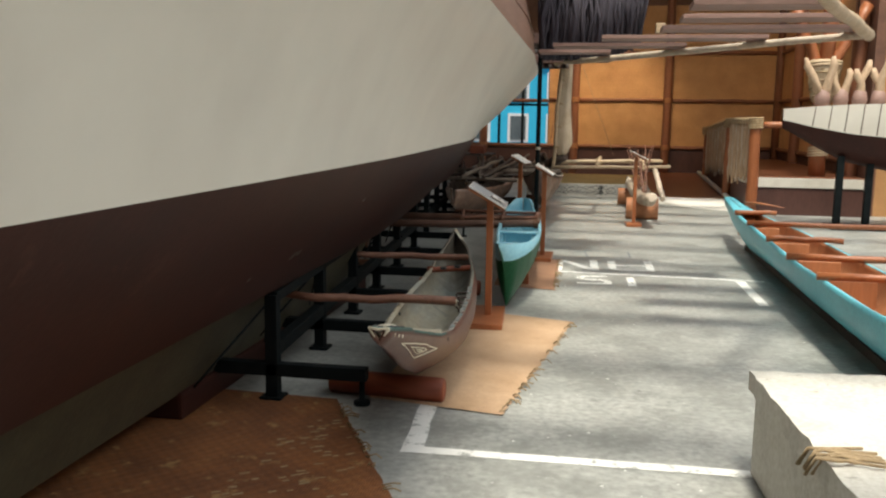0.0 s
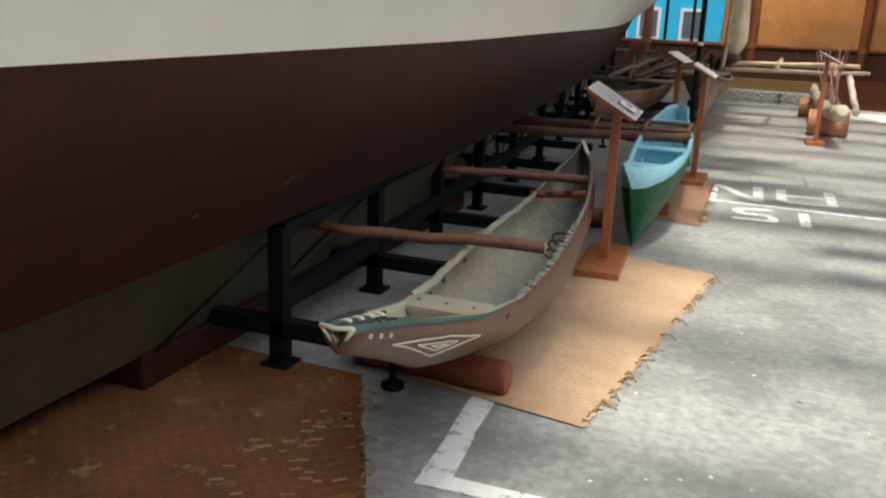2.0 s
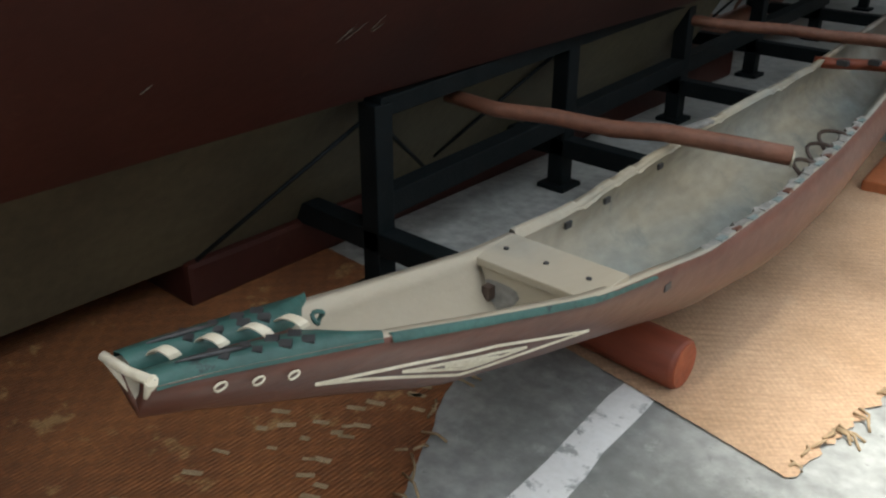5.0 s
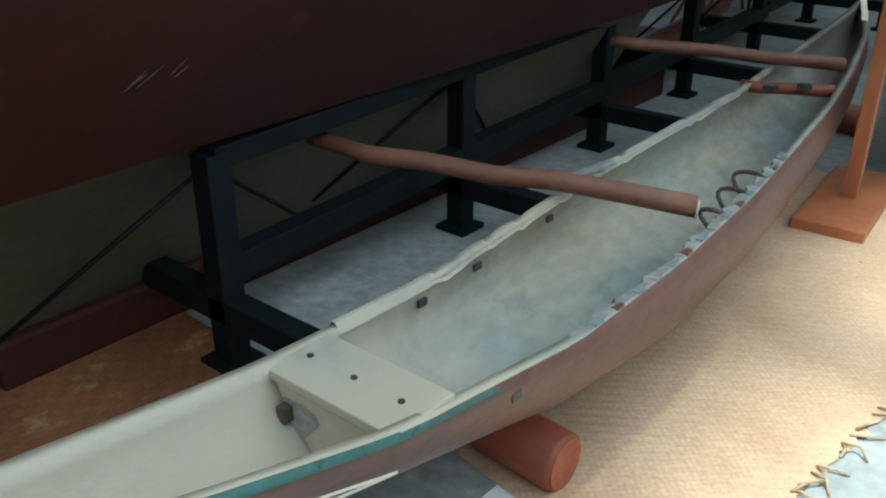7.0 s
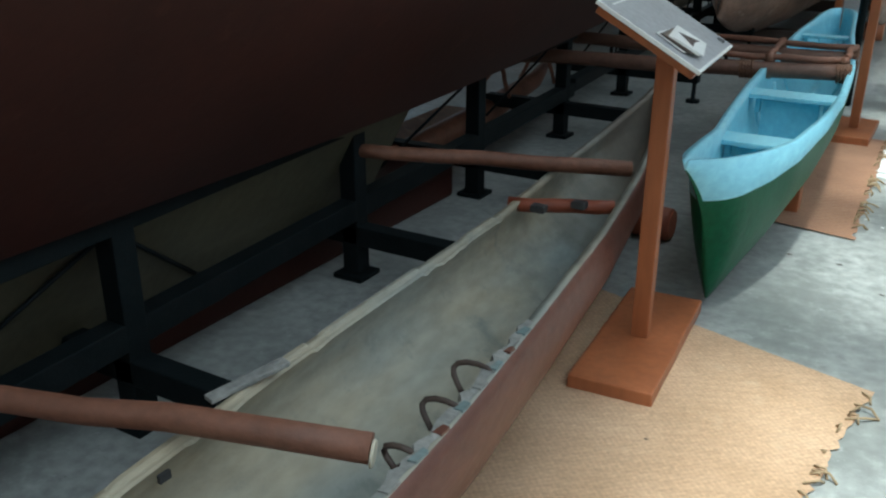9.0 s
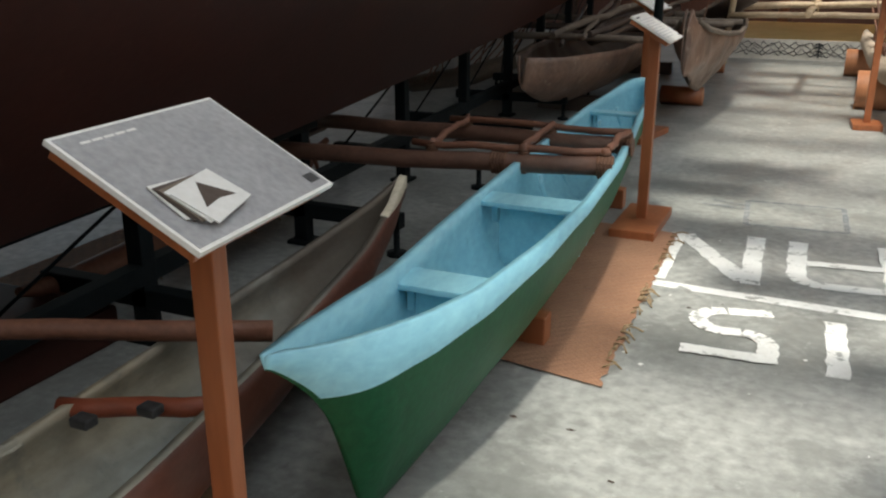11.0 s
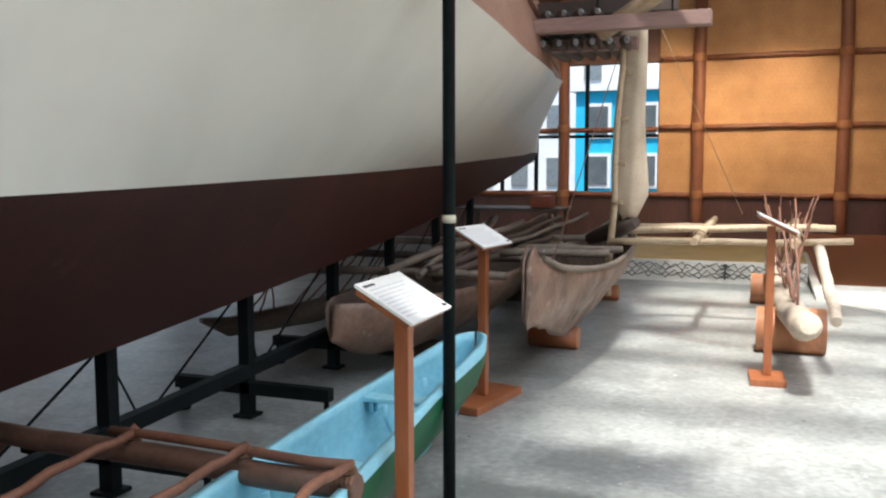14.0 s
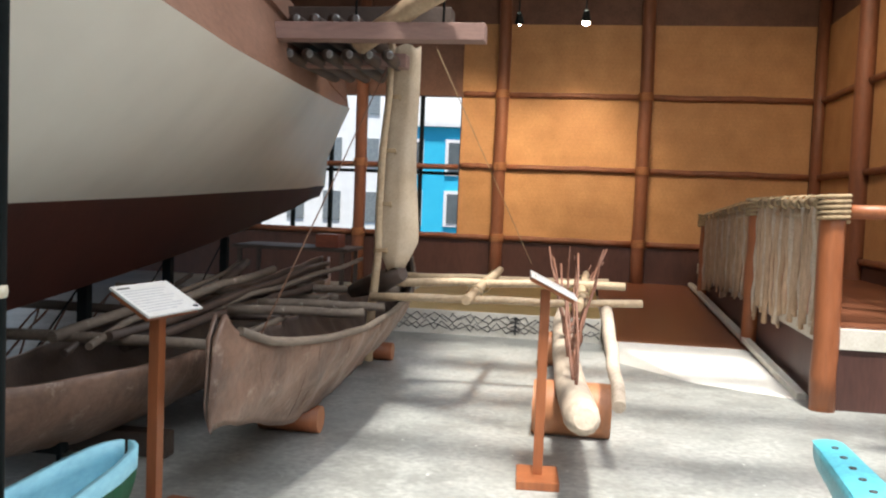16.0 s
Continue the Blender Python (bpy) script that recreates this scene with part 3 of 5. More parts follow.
# pale scratches on the maroon
for y0, z0, ln, an in ((4.15, 0.87, 0.06, 50), (4.175, 0.872, 0.065, 42), (4.16, 0.885, 0.035, 30), (4.25, 0.885, 0.045, 55), (4.26, 0.88, 0.035, 35), (3.64, 0.85, 0.03, 40), (4.9, 1.12, 0.04, 30), (7.56, 1.345, 0.16, 2), (8.1, 1.36, 0.2, 2)):
    w, b = smooth_table(y0, WLINE, 0.4), smooth_table(y0, BILGE, 0.5)
    pts = []
    for j in range(6):
        z, y = z0 + ln * math.sin(radians(an)) * j / 5, y0 + ln * math.cos(radians(an)) * j / 5
        k = (z - w[1]) / (b[1] - w[1])
        pts.append((XC + w[0] + (b[0] - w[0]) * max(0.0, k) ** 1.1 + 0.002, y, z))
    part("scratch", tube(bmesh.new(), pts, [0.001, 0.007, 0.003, 0.006, 0.002, 0.001], 6, True, 0.3), GREY_WOOD, vessel, "pale scratch")

# ---- steel cradle ----
cradle = thing("boat_cradle", "black steel cradle of posts and beams under the hull", "boat stand", (-1.9, 8, 0))


def cradle_x(y):
    return -1.79 - max(0.0, y - 4.5) * 0.074


for y in (4.48, 5.59, 6.72, 7.81, 9.06, 10.42, 11.69, 12.97, 14.2, 15.6, 17.0):
    x, top = cradle_x(y), smooth_table(y, BILGE, 0.5)[1] - 0.03
    part("post", nbox(x - 0.036, x + 0.036, y - 0.036, y + 0.036, 0.02, top, 0.005), BLACK_STEEL, cradle)
    part("cross_beam", nbox(x - 0.5, x + 0.56, y - 0.036, y + 0.036, 0.14, 0.215, 0.005), BLACK_STEEL, cradle)
    part("foot_plate", nbox(x - 0.065, x + 0.065, y - 0.065, y + 0.065, 0, 0.02, 0.004), BLACK_STEEL, cradle)
    for s in (-0.47, 0.53):
        part("screw_foot", tube(bmesh.new(), [(x + s, y, 0), (x + s, y, 0.02), (x + s, y, 0.021), (x + s, y, 0.14)], [0.05, 0.05, 0.016, 0.016], 10), BLACK_STEEL, cradle)
    for s in (-0.9, 0.9):
        part("brace", tube(bmesh.new(), [(x - 0.02, y, top - 0.04), (x - 0.25, y + s * 0.55, 0.2)], 0.007, 6), BLACK_STEEL, cradle)
for y0, y1 in ((4.47, 9.2), (9.2, 17.1)):
    part("long_beam", bar(bmesh.new(), (cradle_x(y0), y0, 0.29), (cradle_x(y1), y1, 0.265), 0.07, 0.08, 0.005), BLACK_STEEL, cradle)
part("top_beam", bar(bmesh.new(), (cradle_x(4.47), 4.47, 0.6), (cradle_x(9.2), 9.2, 0.605), 0.07, 0.06, 0.005), BLACK_STEEL, cradle)
pole = thing("steel_pole", "slim dark steel pole from floor to roof", "pole", (-0.742, 10.885, 0))
part("shaft", tube(bmesh.new(), [(-0.742, 10.885, 0), (-0.742, 10.885, H)], 0.028, 14), BLACK_STEEL, pole)
part("tape", tube(bmesh.new(), [(-0.742, 10.885, 1.25), (-0.741, 10.884, 1.265), (-0.742, 10.885, 1.28)], [0.0295, 0.032, 0.0295], 12), CREAM, pole, "scrap of pale tape")

# ---- floor paint and mats ----
Z = 0.003


def floor_paint(name, quads, material, label):
    """Painted strokes on the floor; each quad (x0, y0, x1, y1, width)."""
    bm = bmesh.new()
    for i0, (x0, y0, x1, y1, w) in enumerate(quads):
        d = Vector((x1 - x0, y1 - y0, 0)).normalized()
        s = Vector((-d.y, d.x, 0)) * w / 2
        k = 12
        a, b = [], []
        for i in range(k + 1):
            p = Vector((x0, y0, Z + 0.0004 * i0)).lerp(Vector((x1, y1, Z + 0.0004 * i0)), i / k)
            j = [random.uniform(-0.006, 0.006) for _ in range(2)]
            a.append(bm.verts.new(p + s * (1 + j[0] * 20)))
            b.append(bm.verts.new(p - s * (1 + j[1] * 20)))
        grid_faces(bm, [a, b], smooth=False)
    return tagged(part(name, bm, material), label, "floor marking", kind="structure")


floor_paint("parking_line", [(-0.89, 3.87, 2.4, 3.93, 0.085), (-0.833, 3.83, -0.925, 5.1, 0.1)], ROAD_PAINT, "chipped white parking bay line")
floor_paint("parking_line", [(-0.41, 9.19, 1.75, 9.1, 0.075), (1.5, 9.06, 1.53, 7.85, 0.09)], ROAD_PAINT, "chipped white parking bay line with a tick")
floor_paint("floor_letter_n", [(-0.37, 9.25, -0.385, 9.98, 0.085), (-0.35, 9.97, 0.0, 9.37, 0.1), (0.03, 9.33, 0.0, 10.06, 0.09)], ROAD_PAINT, "white stencilled letter N on the concrete")


def curve(cx, cy, r, a0, a1, w, k=4):
    """Strokes that turn a painted corner."""
    p = [(cx + r * math.cos(radians(a0 + (a1 - a0) * i / k)), cy + r * math.sin(radians(a0 + (a1 - a0) * i / k))) for i in range(k + 1)]
    return [(*a, *b, w) for a, b in zip(p, p[1:])]


floor_paint("floor_letter_a", [(0.215, 9.55, 0.205, 10.06, 0.09), *curve(0.335, 9.55, 0.12, 180, 265, 0.085), (0.32, 9.43, 0.66, 9.46, 0.085), (0.255, 9.73, 0.61, 9.77, 0.07), (0.63, 9.44, 0.62, 10.12, 0.09)], ROAD_PAINT, "white stencilled letter A on the concrete")
floor_paint("floor_digit_five", [(-0.02, 8.97, 0.15, 9.01, 0.075), *curve(-0.02, 8.86, 0.11, 95, 268, 0.075, 6), (-0.03, 8.75, 0.05, 8.765, 0.075), *curve(0.05, 8.66, 0.105, 88, 0, 0.075), (0.155, 8.68, 0.16, 8.52, 0.075), (-0.15, 8.53, 0.18, 8.55, 0.075)], ROAD_PAINT, "white stencilled digit 5 on the concrete")
floor_paint("floor_digit_one", [(0.4, 8.5, 0.385, 9.02, 0.08)], ROAD_PAINT, "white stencilled digit 1 on the concrete")
floor_paint("floor_square", [(-0.108, 10.79, 0.42, 10.82, 0.03), (0.42, 10.82, 0.436, 10.32, 0.03), (0.436, 10.32, -0.075, 10.28, 0.03), (-0.075, 10.28, -0.108, 10.79, 0.03), (-0.35, 10.62, -0.1, 10.6, 0.03), (-0.3, 10.72, -0.1, 10.66, 0.02)], GREY_PAINT, "faded grey painted rectangle on the concrete")


def woven_mat(name, label, quad, material, cell, fray=0.0, seed=1, drop=0.35):
    """A plaited mat over four corners: strands passing over and under, with a frayed edge."""
    rnd = random.Random(seed)
    t = thing(name, label, "mat", (*quad[0], 0))
    a, b, c, d = (Vector((*q, 0)) for q in quad)
    bm = bmesh.new()
    nu, nv = int((b - a).length / cell), int((d - a).length / cell)
    rows = []
    for j in range(nv + 1):
        row = []
        for i in range(nu + 1):
            u, v = i / nu, j / nv
            p = a.lerp(b, u).lerp(d.lerp(c, u), v)
            edge = (rnd.uniform(-1, 1) * fray if i == nu else 0.0)
            row.append(bm.verts.new(p + Vector((edge, 0, 0.007 + (0.0014 if (i + j) % 2 else 0.0)))))
        rows.append(row)
    grid_faces(bm, rows, smooth=False)
    part("weave", bm, material, t)
    if fray:
        for k in range(46):
            v = rnd.random()
            p = b.lerp(c, v)
            q = p + Vector((rnd.uniform(-0.03, 0.06), rnd.uniform(-0.06, 0.06), 0))
            part("loose_strand", tube(bmesh.new(), [p + Vector((-0.02, 0, 0.012)), p.lerp(q, 0.5) + Vector((0, 0, rnd.uniform(0.012, 0.03))), q + Vector((0, 0, 0.004))], 0.0035, 5), ROPE, t)
    return t


woven_mat("straw_mat", "plaited straw mat with a frayed edge on concrete", [(-1.25, 4.59), (-0.455, 4.45), (-0.135, 6.8), (-1.2, 7.1)], MAT_STRAW, 0.021, 0.012)
woven_mat("straw_mat", "small brown plaited mat under the green canoe", [(-0.95, 8.2), (-0.35, 8.1), (-0.39, 9.95), (-1.0, 10.0)], MAT_BROWN, 0.025, 0.01, 2)
RUST = woven_mat("rust_mat", "rust-brown plaited mat under the dugout's bow", [(-3.6, 2.5), (-0.42, 2.55), (-1.42, 4.52), (-3.6, 4.62)], MAT_RUST, 0.045, 0.006, 3)
rnd = random.Random(73)
bm = bmesh.new()
for k in range(70):
    u = rnd.random() ** 0.7
    x, y = -1.35 + 0.9 * (1 - u) * rnd.random() - 0.75 * rnd.random() * (1 - u), 2.7 + 1.7 * u
    if x + 0.42 > (2.55 - y) * 0.508 - 0.05:
        continue
    ln, a = rnd.uniform(0.012, 0.026), radians(rnd.uniform(20, 45))
    d, w = Vector((math.cos(a), math.sin(a), 0)) * ln, Vector((-math.sin(a), math.cos(a), 0)) * rnd.uniform(0.005, 0.009)
    c = Vector((x, y, 0.0105))
    bm.faces.new([bm.verts.new(c + q) for q in (-d - w, d - w, d + w, -d + w)])
tagged(part("pale_strand", bm, ROPE, RUST), "pale worn strands in the plait", "", "", "stuff")
woven_mat("rust_mat", "small orange-brown plaited mat under the hull", [(-3.1, 7.85), (-2.45, 7.85), (-2.5, 9.4), (-3.15, 9.4)], MAT_RUST, 0.04, 0.006, 5)
rnd = random.Random(31)
bm = bmesh.new()
for k in range(160):
    x, y, r = rnd.uniform(-0.4, 2.5), rnd.uniform(2.5, 15), rnd.uniform(0.003, 0.011)
    bm.faces.new([bm.verts.new((x + r * rnd.uniform(0.6, 1.3) * math.cos(a), y + r * rnd.uniform(0.6, 1.3) * math.sin(a), 0.002)) for a in (0, 1.2, 2.4, 3.7, 5)])
tagged(part("paint_fleck", bm, ROAD_PAINT), "scattered flecks of white paint on the concrete", "floor dirt", kind="stuff")

bm = bmesh.new()
for k in range(26):
    x, y, r = rnd.uniform(-1.0, 2.2), rnd.uniform(4.7, 13), rnd.uniform(0.006, 0.018)
    a0 = rnd.uniform(0, 6)
    bm.faces.new([bm.verts.new((x + r * e * math.cos(a + a0), y + r * 0.45 * e * math.sin(a + a0), 0.0105 if x < -0.3 and y < 7 else 0.0035)) for a, e in ((0, 1.2), (1.1, 0.8), (2.3, 0.7), (3.2, 1.1), (4.6, 0.8))])
tagged(part("leaf_litter", bm, DARK_WOOD), "dark dry leaf crumbs on the concrete and mat", "floor dirt", kind="stuff")

# ---- brown dugout canoe ----
def board_between(name, a, b, w, h, material, parent, label="", bevel=0.004):
    return part(name, bar(bmesh.new(), a, b, w, h, bevel), material, parent, label)


DUG = [(3.16, -0.826, 0.042, 0.783, 0.725), (3.3, -0.83, 0.061, 0.75, 0.655), (3.45, -0.836, 0.08, 0.713, 0.59), (3.7, -0.854, 0.116, 0.643, 0.465), (4.0, -0.88, 0.155, 0.56, 0.36), (4.5, -0.948, 0.2, 0.455, 0.19), (5.0, -0.985, 0.22, 0.432, 0.12), (5.5, -1.02, 0.224, 0.428, 0.105), (6.0, -1.06, 0.208, 0.42, 0.105), (6.6, -1.11, 0.185, 0.41, 0.11), (7.2, -1.19, 0.165, 0.405, 0.125), (8.0, -1.3, 0.115, 0.41, 0.165), (8.5, -1.385, 0.06, 0.43, 0.25), (8.84, -1.45, 0.012, 0.47, 0.36)]


def dugout():
    t = thing("dugout_canoe", "brown dugout outrigger canoe with worn cream and blue inside", "canoe", (-1.1, 6, 0))
    row = lambda s: smooth_table(3.16 + 5.68 * s, DUG, 0.05)
    half = lambda s: row(s)[1:]
    axis = lambda s: (row(s)[0], 3.16 + 5.68 * s)
    full = lambda s: float(np.interp(s, (0.14, 0.32), (1.85, 3.3)))
    part("hull", canoe_shell(axis, half, 0.026, full, lambda s: 0.03, 9, 71, lambda s: float(np.interp(s, (0.12, 0.3), (0.0, 0.2))), 2), [DUGOUT_OUT, DUGOUT_OUT, DUGOUT_IN], t, "", True)
    # two carved teal deck cheeks over a dark groove, bridged by white straps
    for sg in (-1, 1):
        bm = bmesh.new()
        rows = []
        for i in range(15):
            y = 3.165 + 0.32 * i / 14
            x, w, g, _ = smooth_table(y, DUG, 0.05)
            inner = 0.22 if y < 3.4 else min(0.92, 0.22 + (y - 3.4) * 8)
            rows.append([bm.verts.new((x + sg * w * k, y, g + 0.006 + h)) for k, h in ((1.0, -0.012), (0.98, 0.002), ((0.98 + inner) / 2, 0.006), (inner, 0.0), (inner, -0.018))])
        grid_faces(bm, rows if sg > 0 else [r[::-1] for r in rows])
        d = part("foredeck", bm, TEAL, t, "carved teal foredeck with dark diamonds")
        for v in (0.08, 0.125, 0.165, 0.2):
            for u in (0.45, 0.75):
                x, w, g, _ = smooth_table(3.165 + v + 0.015 * u, DUG, 0.05)
                r = 0.0085 if v > 0.15 else 0.006
                m = Matrix.Translation((x + sg * w * u, 3.165 + v + 0.015 * u, g + 0.0115)) @ Matrix.Rotation(radians(45), 4, "Z")
                part("carved_diamond", nbox(-r, r, -r, r, -0.006, 0.0012, 0, m), INK, d)
    bm = bmesh.new()
    rows = []
    for i in range(9):
        x, w, g, _ = smooth_table(3.165 + 0.03 * i, DUG, 0.05)
        rows.append([bm.verts.new((x + w * k, 3.165 + 0.03 * i, g - 0.008)) for k in (-0.3, 0.3)])
    grid_faces(bm, rows)
    part("groove", bm, DUGOUT_OUT, t, "dark brown groove")
    x, w, g, _ = smooth_table(3.44, DUG, 0.05)
    eye = [(x + 0.004 * math.sin(2 * a), 3.44 + 0.008 * math.cos(a), g + 0.01 + 0.009 * math.sin(a)) for a in np.linspace(0, math.tau, 13)]
    part("carved_eye", tube(bmesh.new(), eye, 0.0035, 7), TEAL, t, "carved ring at the end of the foredeck")
    for sg in (-1, 1):
        slit = [(x + sg * w * 0.62, y, g + 0.0135) for y in np.linspace(3.2, 3.3, 6) for x, w, g, _ in [smooth_table(y, DUG, 0.05)]]
        part("carved_slit", tube(bmesh.new(), slit, [0.001, 0.003, 0.004, 0.004, 0.003, 0.001], 6), INK, t)
    stain = bmesh.new()
    edge = [(-0.965 + 0.05 * math.cos(a) * (1 + 0.25 * math.sin(3 * a)) + 0.012 * math.sin(a), 4.0045, 0.474 + 0.045 * math.sin(a) * (1 + 0.2 * math.cos(2 * a))) for a in np.linspace(0, math.tau, 19)[:-1]]
    stain.faces.new([stain.verts.new((max(p[0], -0.99 + 0.3 * (0.5 - p[2])), p[1], min(p[2], 0.528))) for p in edge])
    part("stain", stain, WORN_RIM, t, "dirty stain round the peg")
    for v in (0.03, 0.095, 0.16, 0.22):
        x, w, g, _ = smooth_table(3.165 + v, DUG, 0.05)
        bm = bmesh.new()
        rows = []
        for k in range(9):
            a = math.pi * k / 8
            p = Vector((x - w * 0.28 * math.cos(a), 3.165 + v + 0.016 * k / 8, g + 0.006 + 0.01 * math.sin(a)))
            rows.append([bm.verts.new(p + Vector((0, e, h))) for e, h in ((-0.0075, 0), (0.0075, 0), (0.0075, 0.002), (-0.0075, 0.002))])
        grid_faces(bm, rows, close=True, smooth=False)
        part("lashing", bm, CREAM, t, "white lashing strap")
    ring = [(-0.866, 3.15, 0.79), (-0.826, 3.172, 0.72), (-0.785, 3.162, 0.787)]
    part("beak_cap", tube(bmesh.new(), [ring[0], Vector(ring[0]).lerp(Vector(ring[1]), 0.5), ring[1]], 0.004, 8), CREAM, t, "cream beak edge")
    part("beak_cap", tube(bmesh.new(), [ring[1], Vector(ring[1]).lerp(Vector(ring[2]), 0.5), ring[2]], [0.005, 0.007, 0.008], 8), CREAM, t)
    part("beak_cap", tube(bmesh.new(), [ring[0], (-0.828, 3.158, 0.782), ring[2]], 0.006, 8), CREAM, t)
    # teal-edged rim runs back from the deck
    bm = bmesh.new()
    rows = []
    for y in np.linspace(3.5, 4.25, 18):
        x, w, g, _ = smooth_table(y, DUG, 0.05)
        wd = 0.007 * (4.3 - y) / 0.8 + 0.002
        rows.append([bm.verts.new((x + w - wd, y, g + 0.004)), bm.verts.new((x + w - 0.001, y, g + 0.004)), bm.verts.new((x + w + 0.002, y, g - 0.008))])
    grid_faces(bm, rows)
    part("rim_paint", bm, TEAL, t, "worn teal rim")
    # bulkhead with its seat board
    part("seat_board", nbox(-1.02, -0.742, 4.0, 4.14, 0.532, 0.55, 0.003), DUGOUT_IN, t, "cream nailed seat board")
    bm = bmesh.new()
    faces = [[bm.verts.new((-0.88 + sg * h, y, z)) for sg, h, z in ((-1, 0.125, 0.532), (-1, 0.1, 0.48), (-1, 0.05, 0.425), (1, 0.05, 0.425), (1, 0.1, 0.48), (1, 0.125, 0.532))] for y in (4.006, 4.026)]
    grid_faces(bm, faces, close=True, smooth=False)
    bm.faces.new(faces[0]), bm.faces.new(faces[1][::-1])
    part("bulkhead", bm, DUGOUT_IN, t)
    part("peg", nbox(-0.985, -0.965, 3.985, 4.006, 0.47, 0.5, 0.003), DARK_WOOD, t)
    for x in (-0.99, -0.89, -0.79):
        part("nail", tube(bmesh.new(), [(x, 4.07, 0.549), (x, 4.07, 0.553)], 0.006, 8), INK, t)
    part("thwart", tube(bmesh.new(), wobbly((-1.33, 6.76, 0.395), (-1.0, 6.9, 0.392), 5, 0.006, 3), 0.024, 10), RED_LOG, t, "red-brown thwart pole")
    # outrigger booms
    stick("outrigger_boom", (-0.868, 5.29, 0.445), (-1.86, 4.87, 0.53), 0.03, STICK, t, "red-brown boom pole", 5, 0.012, 0.8)
    stick("outrigger_boom", (-1.09, 7.27, 0.42), (-2.0, 6.7, 0.5), 0.03, STICK, t, "", 6, 0.012, 0.85)
    for k, (y, lean, r) in enumerate(((5.34, 0.1, 0.026), (5.5, 0.45, 0.03), (5.66, 0.6, 0.03))):
        x, w, g, _ = smooth_table(y, DUG, 0.02)
        pts = [(x + w - 0.055 - (0.5 + lean) * r * math.cos(a) - 0.02 * math.sin(2 * a), y + lean * r * math.sin(a) + 0.03 * a / 6, g - 0.03 + r * 1.25 * math.sin(a)) for a in np.linspace(-0.5, 5.6, 18)]
        part("rope_loop", tube(bmesh.new(), pts, 0.0065, 7), DARK_WOOD, t, "dark hanging cord loop")
    part("boom_end", tube(bmesh.new(), [(-0.862, 5.2925, 0.4445), (-0.857, 5.2946, 0.444)], [0.027, 0.025], 12), CREAM, t, "pale sawn end of the boom")
    for y in (6.7, 6.8):
        part("thwart_block", nbox(-1.215 + (y - 6.7), -1.165 + (y - 6.7), y - 0.02, y + 0.02, 0.408, 0.432, 0.006), INK, t, "black block on the thwart")
    bm = bmesh.new()
    rows = []
    for y in np.linspace(8.36, 8.835, 16):
        x, w, g, b = smooth_table(y, DUG, 0.05)
        deep = 0.03 + 0.42 * max(0.0, (y - 8.36) / 0.475) ** 1.5
        ks = [deep * k / 5 for k in range(6)]
        rows.append([bm.verts.new((x + w - 0.03, y, g + 0.003)), *(bm.verts.new((x + w * (1 - k ** 3.3) * (1 + 0.2 * math.sin(math.pi * k)) + 0.004, y, g + (b - g) * k + 0.002)) for k in ks)])
    grid_faces(bm, rows)
    part("stern_cap", bm, CREAM, t, "cream-painted stern tip")
    # bare pale edge where the inner paint has broken away
    rnd = random.Random(44)
    bm = bmesh.new()
    rows = []
    for y in np.linspace(4.4, 5.95, 70):
        x, w, g, _ = smooth_table(y, DUG, 0.05)
        e, f = rnd.uniform(0.018, 0.036), rnd.uniform(0.003, 0.01)
        rows.append([bm.verts.new((x + w - e - 0.006, y, g - rnd.uniform(0.012, 0.03))), bm.verts.new((x + w - e, y, g + rnd.uniform(0.002, 0.006))), bm.verts.new((x + w - f, y, g + 0.003))])
    grid_faces(bm, rows, smooth=False)
    part("broken_rim", bm, WORN_RIM, t, "splintered pale rim")
    # rubbed patches of old paint along the worn rim
    for k in range(15):
        y = 4.62 + 0.09 * k + rnd.uniform(-0.008, 0.008)
        x, w, g, _ = smooth_table(y, DUG, 0.05)
        ln, wd = rnd.uniform(0.014, 0.024), rnd.uniform(0.012, 0.02)
        patch = [(x + w - wd - 0.004, y - ln), (x + w - 0.001, y - ln * 0.8), (x + w - 0.001, y + ln * 0.9), (x + w - wd, y + ln)]
        bm = bmesh.new()
        top = [bm.verts.new((px, py, g + 0.0065)) for px, py in patch]
        low = [bm.verts.new((px, py, g - 0.004)) for px, py in patch]
        grid_faces(bm, [low, top], close=True, smooth=False)
        bm.faces.new(top)
        part("rim_patch", bm, (BLUE_WORN, DUGOUT_OUT, BLUE_WORN, WORN_RIM)[k % 4], t)
    # the far rim is chipped in long bites with a pale raised splinter
    bm = bmesh.new()
    rows = []
    bite = 0.0
    for y in np.linspace(4.2, 6.6, 96):
        x, w, g, _ = smooth_table(y, DUG, 0.05)
        bite = max(0.0, bite - 0.006) if rnd.random() > 0.09 else rnd.uniform(0.008, 0.022)
        rows.append([bm.verts.new((x - w - 0.003, y, g - 0.012)), bm.verts.new((x - w + 0.002, y, g + 0.006 - bite)), bm.verts.new((x - w + 0.012, y, g + 0.005 - bite)), bm.verts.new((x - w + 0.0275, y, g - 0.012 - bite * 0.6))])
    grid_faces(bm, rows, smooth=False)
    part("chipped_rim", bm, DUGOUT_IN, t, "chipped worn far rim")
    part("splinter", bar(bmesh.new(), (-1.25, 5.28, 0.437), (-1.2, 5.46, 0.452), 0.03, 0.012, 0.003), WORN_RIM, t, "raised pale splinter")
    for side, y in ((-1, 4.5), (-1, 4.73), (1, 4.54), (1, 4.78), (1, 5.05), (-1, 5.1), (1, 4.3)):
        x, w, g, _ = smooth_table(y, DUG, 0.02)
        xs = x + side * (w - (0.029 if side < 0 else -0.001))
        part("lashing_hole", nbox(xs - 0.004, xs + 0.004, y - 0.013, y + 0.013, g - 0.045, g - 0.028), INK, t)
